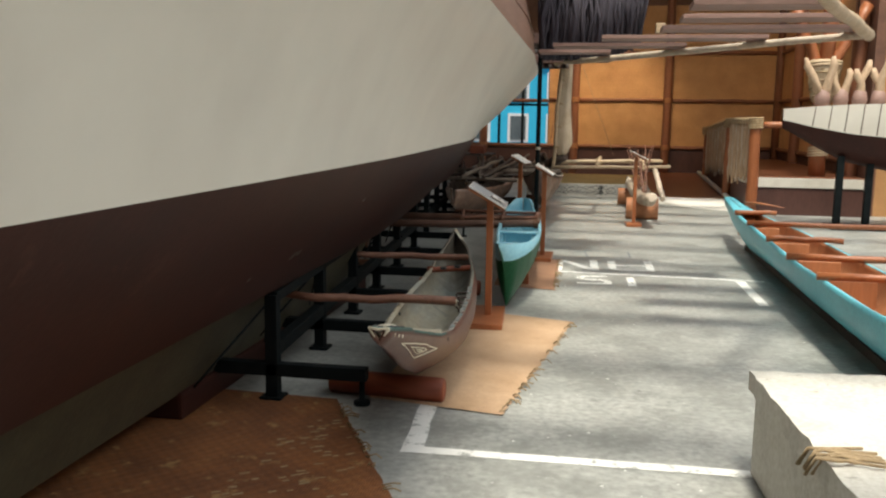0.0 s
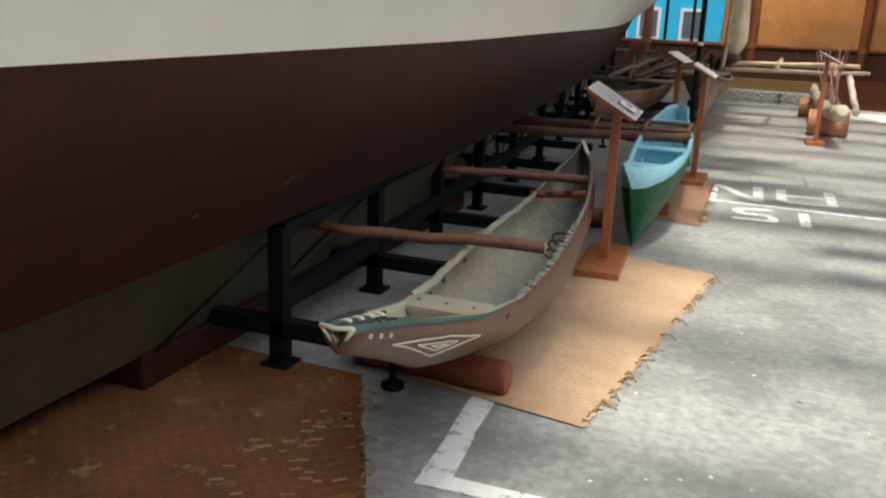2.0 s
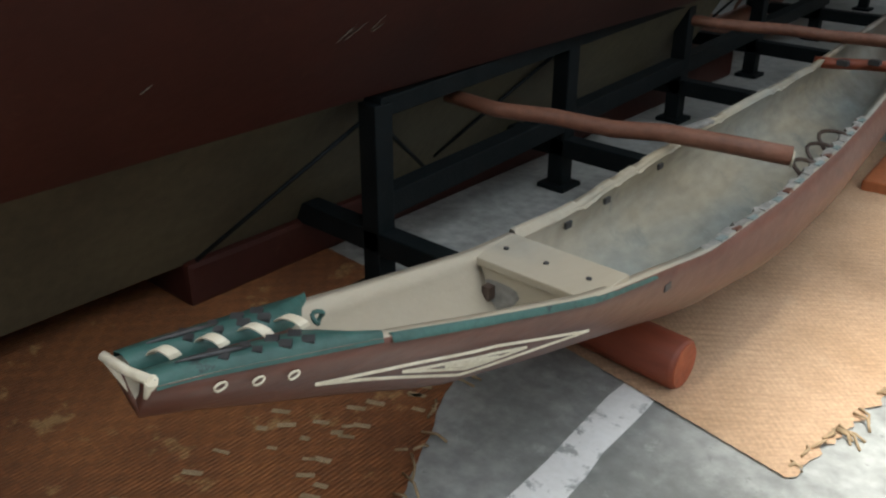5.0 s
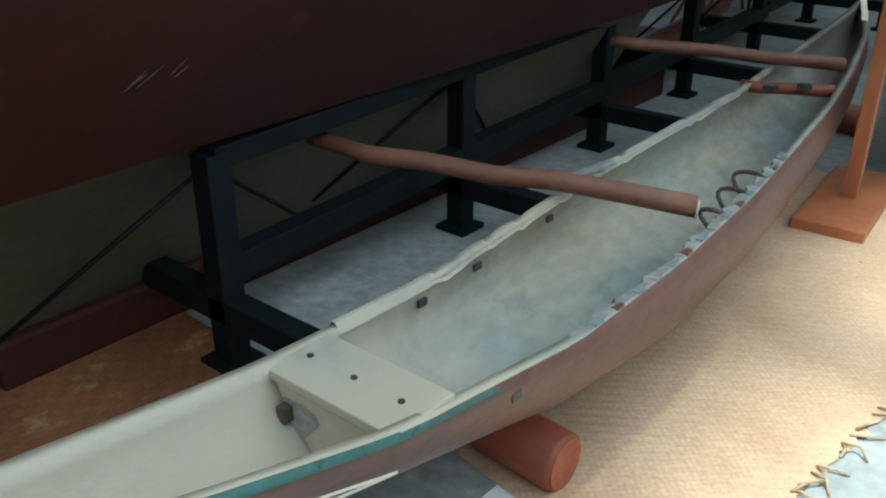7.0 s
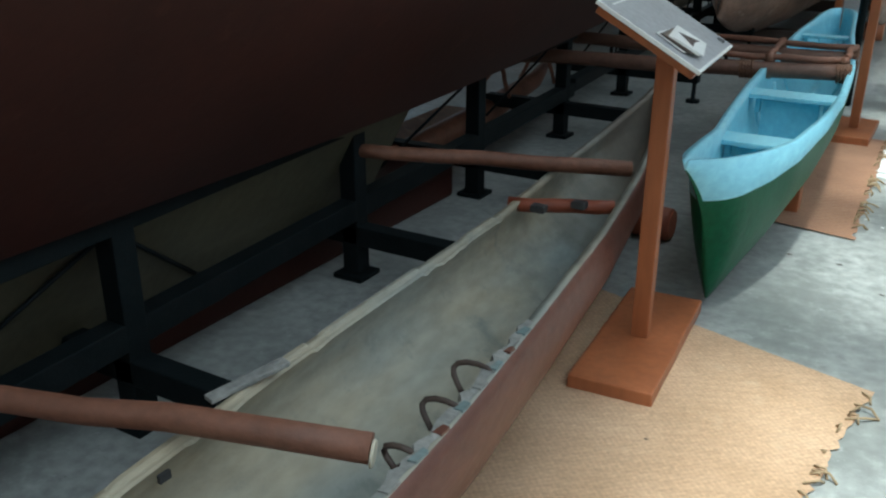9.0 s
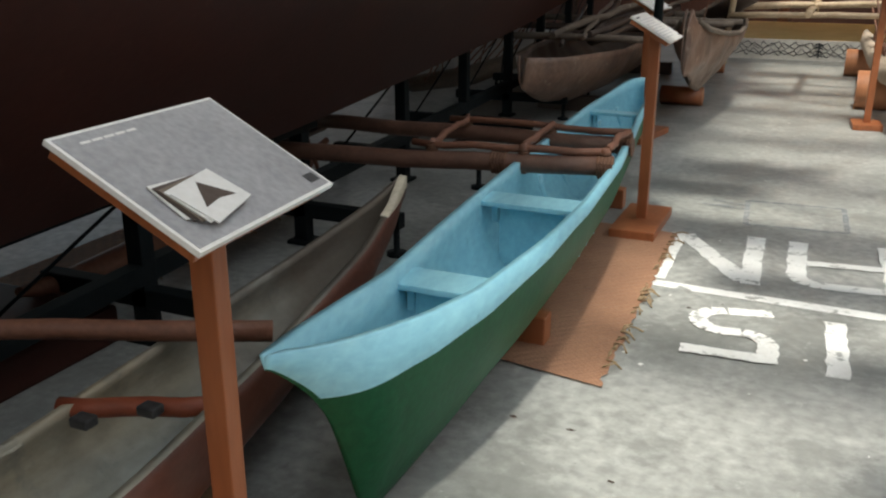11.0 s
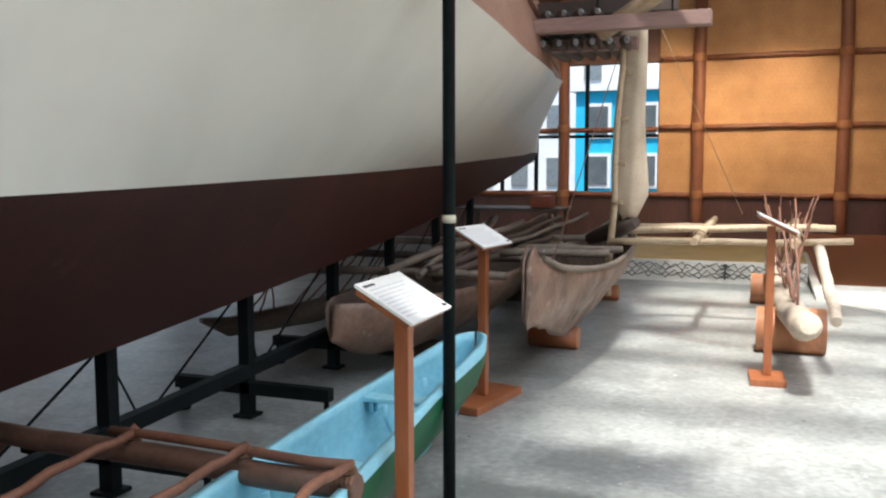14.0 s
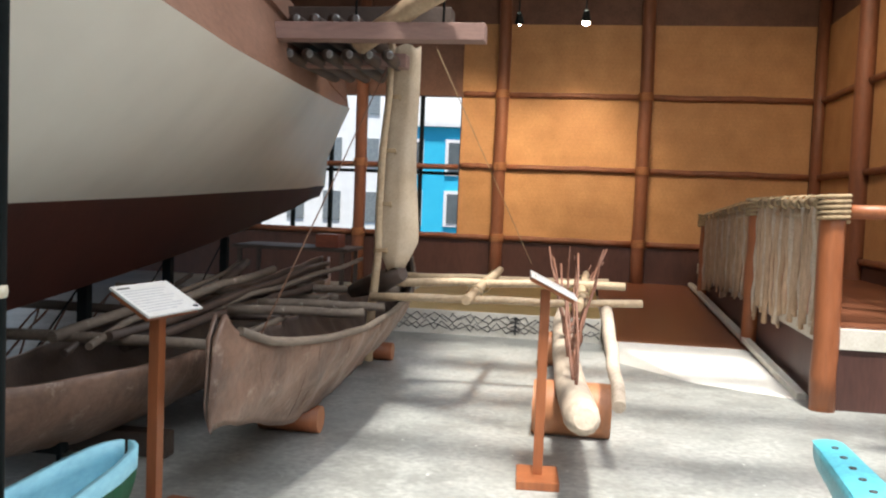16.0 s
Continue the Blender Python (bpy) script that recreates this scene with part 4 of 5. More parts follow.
    # painted cream chevrons on the bow
    def on_side(y, k):
        x, w, g, b = smooth_table(y, DUG, 0.03)
        s = (y - 3.16) / 5.68
        wide = (1 - k ** full(s)) * (1 + float(np.interp(s, (0.12, 0.3), (0.0, 0.2))) * math.sin(math.pi * k))
        return Vector((x + w * wide + 0.004, y, g + (b - g) * k))
    lines = [[(3.384, 0.56), (3.55, 0.4), (3.726, 0.31), (3.86, 0.35), (4.005, 0.37)], [(3.384, 0.56), (3.54, 0.63), (3.695, 0.72), (3.8, 0.6), (3.9, 0.48), (4.005, 0.37)], [(3.54, 0.53), (3.64, 0.46), (3.735, 0.42), (3.83, 0.44)], [(3.54, 0.53), (3.62, 0.57), (3.69, 0.6), (3.83, 0.44)], [(3.63, 0.52), (3.72, 0.48), (3.76, 0.49)], [(3.63, 0.52), (3.69, 0.54), (3.76, 0.49)]]
    for ln in lines:
        bm = bmesh.new()
        pts = []
        for (ya, ka), (yb, kb) in zip(ln, ln[1:]):
            pts += [on_side(ya + (yb - ya) * j / 4, ka + (kb - ka) * j / 4) for j in range(4)]
        pts.append(on_side(*ln[-1]))
        up = Vector((0, 0, 0.0028))
        grid_faces(bm, [[bm.verts.new(p + up) for p in pts], [bm.verts.new(p - up) for p in pts]])
        part("painted_chevron", bm, CREAM, t, "cream painted chevron")
    for y in (3.24, 3.29, 3.34):
        p = on_side(y, 0.28)
        part("painted_ring", tube(bmesh.new(), [p + Vector((0, 0.009 * math.cos(k), 0.005 * math.sin(k))) for k in np.linspace(0, math.tau, 10)], 0.0018, 5), CREAM, t)
    return t


dugout()
for k, (x0, x1, y) in enumerate(((-1.5, -0.81, 4.67), (-1.6, -1.02, 7.75))):
    t = thing("log_support", "short red-stained log chock under the canoe", "log", (x0, y, 0), "log chocks")
    part("log", tube(bmesh.new(), [(x0, y, 0.071), (x0 + 0.01, y, 0.071), (x1 - 0.01, y - 0.05, 0.071), (x1, y - 0.05, 0.071)], [0.064, 0.071, 0.071, 0.064], 24), RED_LOG, t)
    part("end_grain", tube(bmesh.new(), [(x1, y - 0.05, 0.071), (x1 + 0.003, y - 0.05, 0.071)], [0.063, 0.061], 24), RED_LOG_END, t, "paler sawn end")

# ---- green canoe ----
GRN = [(6.78, -0.752, 0.01, 0.63, 0.6), (6.83, -0.748, 0.03, 0.622, 0.56), (6.88, -0.743, 0.05, 0.612, 0.513), (6.93, -0.738, 0.066, 0.605, 0.46), (6.98, -0.73, 0.08, 0.6, 0.385), (7.02, -0.725, 0.09, 0.596, 0.28), (7.06, -0.72, 0.098, 0.592, 0.16), (7.1, -0.716, 0.106, 0.588, 0.035), (7.25, -0.705, 0.132, 0.572, 0.04), (7.5, -0.69, 0.158, 0.555, 0.06), (8.0, -0.71, 0.2, 0.54, 0.085), (8.5, -0.74, 0.222, 0.53, 0.1), (9.3, -0.8, 0.225, 0.52, 0.1), (10.0, -0.865, 0.205, 0.515, 0.12), (10.7, -0.93, 0.18, 0.515, 0.13), (11.3, -0.96, 0.15, 0.52, 0.15), (11.75, -0.985, 0.125, 0.527, 0.19), (11.95, -0.998, 0.095, 0.532, 0.24), (12.01, -1.002, 0.07, 0.533, 0.28), (12.05, -1.005, 0.03, 0.534, 0.33)]


def green_canoe():
    t = thing("green_canoe", "green outrigger canoe with sky-blue gunwale and inside", "canoe", (-0.8, 9.5, 0))
    along = lambda s: 6.78 + 5.27 * (s - 0.13 * math.sin(math.tau * s))
    row = lambda s: smooth_table(along(s), GRN, 0.02)
    full = lambda s: float(np.interp(along(s), (6.95, 7.3, 7.9), (1.6, 2.3, 2.8)))
    strip = lambda s: float(np.interp(along(s), (6.78, 6.93, 7.0, 7.15, 7.45, 8.3, 11.0, 11.8, 12.05), (0.03, 0.15, 0.145, 0.12, 0.085, 0.045, 0.035, 0.07, 0.08)))
    part("hull", canoe_shell(lambda s: (row(s)[0], along(s)), lambda s: row(s)[1:], 0.03, full, strip, 10, 101), [CANOE_GREEN, CANOE_BLUE, CANOE_BLUE], t, "", True)
    for y, z, w in ((7.6, 0.512, 0.15), (8.54, 0.505, 0.16), (10.75, 0.485, 0.1), (9.95, 0.47, 0.1)):
        x, hw, g, b = smooth_table(y, GRN, 0.05)
        s = part("seat", nbox(x - hw + 0.02, x + hw - 0.02, y - w / 2, y + w / 2, z - 0.02, z, 0.004), CANOE_BLUE, t, "sky-blue seat board")
        part("seat_riser", nbox(x - hw * 0.6, x + hw * 0.55, y - 0.012, y + 0.012, 0.24, z - 0.022, 0.003), CANOE_BLUE, s) if y < 9 else None
        for k in (-1, 1):
            part("seat_cleat", nbox(x + k * hw * 0.68 - 0.012, x + k * hw * 0.68 + 0.012, y - 0.02, y + 0.02, 0.41, z - 0.021, 0.003), CANOE_BLUE, s)
    for y in (8.68, 8.84, 9.0, 9.4, 9.8, 10.9, 11.4):
        x, hw, g, b = smooth_table(y, GRN, 0.05)
        pts = [(x + (hw - 0.035) * math.sin(a), y, g - 0.06 - (g - 0.06 - b - 0.04) * math.cos(a)) for a in np.linspace(-1.35, 1.35, 13)]
        part("rib", tube(bmesh.new(), pts, 0.02, 8), CANOE_BLUE, t)
    # outrigger booms and the little rail frame
    stick("boom", (-0.585, 9.15, 0.517), (-2.5, 8.94, 0.48), 0.043, BOOM_WOOD, t, "peeled brown boom", 11, 0.008, 0.95)
    stick("boom", (-0.6, 9.67, 0.508), (-2.6, 9.8, 0.48), 0.043, BOOM_WOOD, t, "", 12, 0.008, 0.95)
    stick("rail", (-0.6, 9.165, 0.58), (-1.5, 9.06, 0.57), 0.018, STICK, t, "thin rail stick", 13)
    stick("rail", (-0.61, 9.67, 0.575), (-1.6, 9.74, 0.565), 0.018, STICK, t, "", 14)
    for k, u in enumerate((0.02, 0.42, 0.9)):
        a, b2 = Vector((-0.6, 9.165, 0.588)).lerp(Vector((-1.5, 9.06, 0.578)), u), Vector((-0.61, 9.67, 0.583)).lerp(Vector((-1.6, 9.74, 0.573)), u)
        stick("cross_rail", a, b2, 0.017, STICK, t, "", 20 + k)
        for p in (a, b2):
            stick("rail_post", p + Vector((0, 0, 0.015)), p + Vector((0, -0.02 if p is a else 0.02, -0.11)), 0.02, STICK, t, "", 30 + k)
            lashing("lashing", p + Vector((0, 0, -0.03)), 0.024, (0, 0, 1), LASH_BROWN, t, 3, 0.008)
    for p in ((-0.61, 9.148, 0.517), (-1.085, 9.096, 0.507), (-0.64, 9.673, 0.508)):
        lashing("lashing", p, 0.046, (1, 0.1, 0), LASH_BROWN, t, 5, 0.009)
    # float and its stick struts, out under the big hull
    part("float", tube(bmesh.new(), [(-2.45, 7.6, 0.2), (-2.5, 7.9, 0.13), (-2.6, 8.9, 0.1), (-2.75, 10.0, 0.12), (-2.85, 10.5, 0.2)], [0.02, 0.06, 0.08, 0.06, 0.02], 12), STICK, t, "brown outrigger float log")
    for x, y in ((-2.5, 8.94), (-2.6, 9.8)):
        for dx, dy in ((-0.15, -0.12), (0.15, 0.12)):
            stick("strut", (x, y, 0.48), (x - 0.05 + dx * 0.6, y + dy, 0.14), 0.014, STICK, t)
    part("strut", tube(bmesh.new(), [(-2.3, 9.1, 0.47), (-2.5, 9.9, 0.42), (-2.75, 10.3, 0.5), (-2.95, 10.6, 0.62)], 0.022, 8), DARK_WOOD, t)
    return t


green_canoe()
for x, y in ((-0.72, 8.38), (-0.86, 10.35)):
    t = thing("canoe_chock", "small cedar chock block under the green canoe", "chock", (x, y, 0), "cedar chocks")
    bm = nbox(x - 0.1, x + 0.1, y - 0.045, y + 0.045, 0, 0.115, 0.006)
    part("block", bm, CEDAR, t)

# ---- sign stands ----
def sign_stand(label, x, y, turn, base_w, base_d, top, plate, tilt, grey, off=(0, 0)):
    """Post on a cedar foot with a tilted printed panel. The panel's low edge faces +x before turn."""
    t = thing("sign_stand", label, "sign stand", (x, y, 0), "sign stands")
    r = Matrix.Translation((x, y, 0)) @ Matrix.Rotation(radians(turn), 4, "Z")
    part("base", nbox(-base_w / 2, base_w / 2, -base_d / 2, base_d / 2, 0, 0.05, 0.007, r), CEDAR, t)
    part("post", nbox(-0.027, 0.027, -0.025, 0.025, 0.05, top - 0.03, 0.004, r), CEDAR, t)
    w, d = plate
    m = Matrix.Translation((x + off[0], y + off[1], top)) @ Matrix.Rotation(radians(turn), 4, "Z") @ Matrix.Rotation(radians(tilt), 4, "Y")
    part("backing_board", nbox(-w / 2 + 0.01, w / 2 - 0.01, -d / 2 + 0.01, d / 2 - 0.01, -0.034, -0.012, 0.003, m), CEDAR, t)
    p = part("panel", nbox(-w / 2, w / 2, -d / 2, d / 2, -0.0115, 0.0, 0.001, m), PRINT_WHITE, t, "printed panel")
    if grey:
        part("print", nbox(-w / 2 + 0.008, w / 2 - 0.008, -d / 2 + 0.008, d / 2 - 0.008, -0.002, 0.001, 0, m), PRINT_GREY, p, "grey printed seascape")
        part("emblem", nbox(w / 2 - 0.05, w / 2 - 0.025, d / 2 - 0.055, d / 2 - 0.02, 0, 0.002, 0, m), INK, p)
        for k in range(5):
            part("text_bar", nbox(-w / 2 + 0.03, -w / 2 + 0.036, -d / 2 + 0.05 + 0.03 * k, -d / 2 + 0.075 + 0.03 * k, 0, 0.0018, 0, m), PRINT_WHITE, p)
    else:
        for k in range(9):
            ln = (0.62 if k == 8 else 0.86 - 0.08 * (k % 3)) * d
            part("text_bar", nbox(-w / 2 + 0.045 + 0.019 * k, -w / 2 + 0.051 + 0.019 * k, -d / 2 + 0.02, -d / 2 + 0.02 + ln * 0.9, 0, 0.0012, 0, m), GREY_INK, p)
        part("title_bar", nbox(-w / 2 + 0.02, -w / 2 + 0.03, -d / 2 + 0.02, -d / 2 + 0.1, 0, 0.0014, 0, m), INK, p)
        part("emblem", nbox(w / 2 - 0.03, w / 2 - 0.014, d / 2 - 0.045, d / 2 - 0.015, 0, 0.0014, 0, m), INK, p)
    return t, m


s1, m1 = sign_stand("cedar stand with a tilted grey printed panel", -0.82, 6.72, 4, 0.255, 0.7, 1.025, (0.335, 0.48), 30, True, (-0.014, 0.035))
leaf = thing("brochure_pile", "small dog-eared pile of brochures on the panel", "brochure", (-0.72, 6.62, 1.0))
for k in range(5):
    mm = m1 @ Matrix.Translation((0.06 + 0.006 * k, -0.12 + 0.004 * k, 0.003 + 0.0035 * k)) @ Matrix.Rotation(radians(4 * k - 6), 4, "Z")
    part("sheet", nbox(-0.048, 0.048, -0.07, 0.07, 0, 0.0028, 0.001, mm), (PRINT_WHITE, DARK_WOOD, GREY_WOOD)[k % 3] if k < 4 else PRINT_WHITE, leaf)
mm = m1 @ Matrix.Translation((0.075, -0.1, 0.0205))
bm = bmesh.new()
f = bm.faces.new([bm.verts.new(mm @ Vector(p)) for p in ((-0.03, -0.005, 0), (0.03, -0.05, 0), (0.022, 0.0, 0), (0.028, 0.045, 0))])
part("print", bm, DARK_WOOD, leaf, "dark printed picture")
sign_stand("cedar stand with a tilted white text panel by the green canoe", -0.595, 10.03, 0, 0.235, 0.55, 1.057, (0.235, 0.36), 30, False, (0.008, 0.0))
sign_stand("cedar stand with a tilted white text panel by the bark boat", -1.09, 12.46, -10, 0.25, 0.62, 1.065, (0.235, 0.385), 28.5, False, (0.01, -0.02))
sign_stand("cedar stand with a white text panel on a small square foot", 0.592, 13.625, 4, 0.235, 0.31, 1.11, (0.28, 0.34), 26, False, (0.04, 0.03))

# ---- plastered pedestal ----
t = thing("pedestal", "chipped pale plastered pedestal block with a rope tuft", "pedestal", (1.4, 3.0, 0))
m = Matrix.Translation((0.74, 3.93, 0)) @ Matrix.Rotation(radians(4), 4, "Z")
bm = bmesh.new()
bmesh.ops.create_grid(bm, x_segments=24, y_segments=24, size=0.5)
for v in bm.verts:
    edge = max(abs(v.co.x), abs(v.co.y)) > 0.49
    v.co = m @ Vector((v.co.x * 1.5 + 0.75 + (random.uniform(-0.008, 0.008) if edge else 0), v.co.y * 1.9 - 0.95 + (random.uniform(-0.008, 0.008) if edge else 0), 0.5 + (random.uniform(-0.012, -0.004) if edge else random.uniform(-0.002, 0.002))))
bmesh.ops.solidify(bm, geom=bm.faces[:], thickness=0.09)
part("top_slab", bm, PEDESTAL, t, "chipped pale slab")
part("body", nbox(0.025, 1.48, -1.88, -0.02, 0, 0.415, 0.02, m), PEDESTAL, t)
rnd = random.Random(8)
for k in range(10):
    a = Vector((0.8 + rnd.uniform(-0.02, 0.02), 2.86 + rnd.uniform(-0.05, 0.05), 0.505))
    part("rope_strand", tube(bmesh.new(), [a + Vector((-0.045, 0.02, -0.06)), a + Vector((-0.02, 0, 0.008)), a + Vector((0.05, rnd.uniform(-0.04, 0.04), 0.012)), a + Vector((0.16 + rnd.uniform(0, 0.06), rnd.uniform(-0.05, 0.05), 0.006))], 0.006, 5), ROPE, t)

# ---- turquoise outrigger canoe ----
TUR = [(4.1, 2.02, 0.02, 0.56, 0.35), (4.6, 2.01, 0.17, 0.52, 0.12), (5.5, 2.0, 0.29, 0.5, 0.07), (7.5, 1.99, 0.3, 0.48, 0.07), (9.5, 1.98, 0.25, 0.49, 0.07), (11, 1.92, 0.16, 0.5, 0.09), (12.2, 1.925, 0.09, 0.515, 0.2), (12.95, 1.93, 0.065, 0.545, 0.38)]


def turquoise_canoe():
    t = thing("turquoise_canoe", "turquoise outrigger canoe with orange-brown inside", "canoe", (2.0, 8, 0))
    row = lambda s: smooth_table(4.1 + 8.85 * s, TUR, 0.15)
    part("hull", canoe_shell(lambda s: (row(s)[0], 4.1 + 8.85 * s), lambda s: row(s)[1:], 0.03, 2.4, lambda s: 0.04, 9, 61), [TURQUOISE, TURQUOISE, CEDAR_LIGHT], t, "", True)
    bm = bmesh.new()
    rows = []
    for y in np.linspace(11.0, 12.97, 14):
        x, w, g, _ = smooth_table(y, TUR, 0.15)
        rows.append([bm.verts.new((x + w * k, y, g + 0.006 + 0.012 * (1 - k * k))) for k in (-1, -0.4, 0.4, 1)])
    grid_faces(bm, rows)
    part("tail_deck", bm, TURQUOISE, t, "turquoise deck with drilled holes")
    for k in range(9):
        part("peg_hole", tube(bmesh.new(), [(1.925 - 0.002 * k, 12.84 - 0.13 * k, 0.5), (1.925 - 0.002 * k, 12.84 - 0.13 * k, smooth_table(12.84 - 0.13 * k, TUR, 0.15)[2] + 0.0205)], 0.016, 12), INK, t)
    for k, y in enumerate((11.0, 9.9, 8.7, 7.6, 6.6)):
        x, w, g, _ = smooth_table(y, TUR, 0.1)
        stick("boom", (x - w - 0.04, y, g + 0.035), (x + w + (2.4 if k in (1, 3, 4) else 0.1), y - 0.12, g + 0.05), 0.03, CEDAR, t, "", k)
        part("rib", nbox(x - w * 0.6, x + w * 0.6, y + 0.3, y + 0.34, 0.22, g - 0.05, 0.004), CEDAR_LIGHT, t)
    part("keel_strip", nbox(1.96, 2.04, 4.4, 11.6, 0.0, 0.07, 0.004), DARK_WOOD, t)
    part("paddle", tube(bmesh.new(), [(1.98, 11.9, 0.59), (2.1, 11.6, 0.6), (2.35, 11.3, 0.58)], [0.02, 0.045, 0.015], 8, True, 0.35), CEDAR, t)
    part("float", tube(bmesh.new(), [(4.1, 5, 0.35), (4.2, 6, 0.16), (4.25, 8, 0.12), (4.2, 10.2, 0.2), (4.15, 10.8, 0.4)], [0.02, 0.1, 0.13, 0.1, 0.02], 12), TURQUOISE, t)
    return t


turquoise_canoe().location += Vector((-0.04, -0.12, 0))

def crumple(bm, amount, scale):
    """Push a sheet's points in and out by smooth noise, as stiff bark wrinkles."""
    for v in bm.verts:
        p = v.co * scale
        v.co += Vector((noise.noise(p), 0.3 * noise.noise(p + Vector((9, 0, 0))), 0.4 * noise.noise(p + Vector((0, 7, 0))))) * amount
    return bm


# ---- bark canoe with mast, sail and outrigger ----
BRK = [(12.4, -0.735, 0.01, 0.56, 0.5), (12.47, -0.735, 0.025, 1.05, 0.5), (12.6, -0.74, 0.06, 0.9, 0.5), (12.9, -0.75, 0.14, 0.82, 0.42), (13.5, -0.78, 0.23, 0.75, 0.26), (14.3, -0.83, 0.31, 0.7, 0.19), (15.3, -0.9, 0.34, 0.68, 0.17), (16.5, -0.98, 0.32, 0.68, 0.17), (17.5, -1.05, 0.24, 0.7, 0.22), (18.3, -1.1, 0.12, 0.78, 0.34), (18.7, -1.12, 0.015, 0.95, 0.5)]


def bark_boat():
    t = thing("bark_canoe", "brown bark outrigger canoe with mast and furled sail", "canoe", (-0.9, 15.3, 0))
    row = lambda s: smooth_table(12.4 + 6.3 * s, BRK, 0.03)
    part("hull", crumple(canoe_shell(lambda s: (row(s)[0], 12.4 + 6.3 * s), lambda s: row(s)[1:], 0.02, 1.45, lambda s: 0.03, 12, 121), 0.045, 4.5), [BARK, BARK, DARK_WOOD], t, "wrinkled bark sheet hull", True)
    for sgn in (-1, 1):
        pts = [(x + sgn * w, y, g + 0.01) for y in np.linspace(12.6, 18.6, 26) for x, w, g, _ in [smooth_table(y, BRK, 0.06)]]
        part("gunwale_pole", tube(bmesh.new(), pts, 0.022, 8), GREY_WOOD, t)
    for k in range(4):
        y = 12.72 + 0.35 * k + 0.2 * (k % 2)
        pts = [(x + w * (1 - d ** 1.45) + 0.004, y + 0.25 * d, g + (b - g) * d) for d in np.linspace(0.06, 0.9, 7) for x, w, g, b in [smooth_table(y + 0.25 * d, BRK, 0.06)]]
        part("bark_fold", tube(bmesh.new(), pts, 0.0015, 6), BARK, t)
    for k, (y, a, b) in enumerate(((14.55, -1.5, -0.62), (15.0, -1.45, -0.58), (16.1, -1.6, -0.7))):
        stick("thwart_pole", (a, y - 0.15, 0.76), (b, y + 0.1, 0.755), 0.035, GREY_WOOD, t, "", 40 + k)
    stick("mast", (-0.745, 15.37, 0.3), (-0.62, 15.2, 2.72), 0.035, POLE, t, "pale slim mast", 4, 0.012, 0.7)
    # furled sail hanging by the mast
    bm = bmesh.new()
    rows = []
    for i in range(25):
        u = i / 24
        z = 2.69 - 1.68 * u
        c = -0.54 - 0.045 * u - 0.012 * math.sin(u * 5)
        w = 0.1 + 0.055 * min(1.0, u * 1.2) + 0.008 * math.sin(9 * u)
        if u > 0.88:
            w *= max(0.35, 1 - (u - 0.88) * 5)
        ring = []
        for j in range(20):
            a = j / 20 * math.tau
            fold = 1 + 0.16 * math.sin(5 * a + 2.5 * u) + 0.07 * math.sin(11 * a - 4 * u)
            ring.append(bm.verts.new((c + w * math.cos(a), 15.42 + 0.075 * math.sin(a) * fold, z + 0.02 * math.sin(3 * a))))
        rows.append(ring)
    grid_faces(bm, rows, close=True)
    bm.faces.new(rows[0][::-1]), bm.faces.new(rows[-1])
    part("sail", bm, SAIL, t, "furled coarse cream sail")
    for z in (1.15, 1.5, 1.9, 2.3):
        lashing("sail_tie", (-0.7 + (z - 0.7) * 0.05, 15.33, z), 0.05, (0, 0, 1), ROPE, t, 2, 0.009)
    part("furled_boom", tube(bmesh.new(), [(-1.0, 15.8, 0.78), (-0.7, 15.5, 0.9), (-0.5, 15.35, 0.98)], [0.06, 0.09, 0.05], 10), DARK_WOOD, t)
    part("stay_line", tube(bmesh.new(), [(-0.69, 12.85, 0.84), (-0.63, 15.2, 2.55)], 0.0045, 6), LASH_BROWN, t, "thin rope stay")
    part("stay_line", tube(bmesh.new(), [(-0.32, 15.45, 2.68), (0.35, 17.6, 0.95)], 0.0045, 6), ROPE, t)
    # outrigger poles to the float
    stick("outrigger_pole", (-0.72, 15.25, 0.8), (1.28, 15.31, 0.85), 0.032, POLE, t, "pale outrigger pole", 50, 0.01)
    stick("outrigger_pole", (-0.85, 15.85, 0.86), (1.2, 15.94, 0.92), 0.036, POLE, t, "", 51, 0.012)
    stick("outrigger_pole", (-0.8, 16.7, 0.84), (1.09, 16.76, 0.875), 0.034, POLE, t, "", 52, 0.01)
    for x in (0.03, 0.82):
        stick("cross_pole", (x, 15.0, 0.845), (x + 0.07, 16.95, 0.925), 0.036, POLE, t, "", 53)
        for y in (15.28, 15.9, 16.73):
            lashing("lashing", (x + 0.03, y, 0.87), 0.055, (0, 1, 0), ROPE, t, 3, 0.01)
    part("float", tube(bmesh.new(), [(0.875, 13.24, 0.49), (0.87, 13.28, 0.48), (0.86, 13.6, 0.42), (0.8, 14.6, 0.36), (0.74, 15.8, 0.36), (0.68, 17.3, 0.42), (0.66, 17.7, 0.5)], [0.055, 0.085, 0.1, 0.105, 0.1, 0.085, 0.03], 14), PALE_LOG, t, "pale driftwood float")
    rnd = random.Random(17)
    for k in range(16):
        y = 14.0 + 0.19 * k
        a = Vector((0.83 - 0.03 * k / 4, y, 0.42))
        b = Vector((0.83 + rnd.uniform(-0.28, 0.2), min(16.9, y + rnd.uniform(0.2, 0.7)), rnd.uniform(0.95, 1.25)))
        stick("float_peg", a, b, 0.012, STICK, t, "", 60 + k, 0.012, 0.6, 7)
    stick("steering_plank", (1.02, 15.3, 0.8), (1.08, 13.9, 0.42), 0.045, PALE_LOG, t, "pale split plank", 77)
    return t


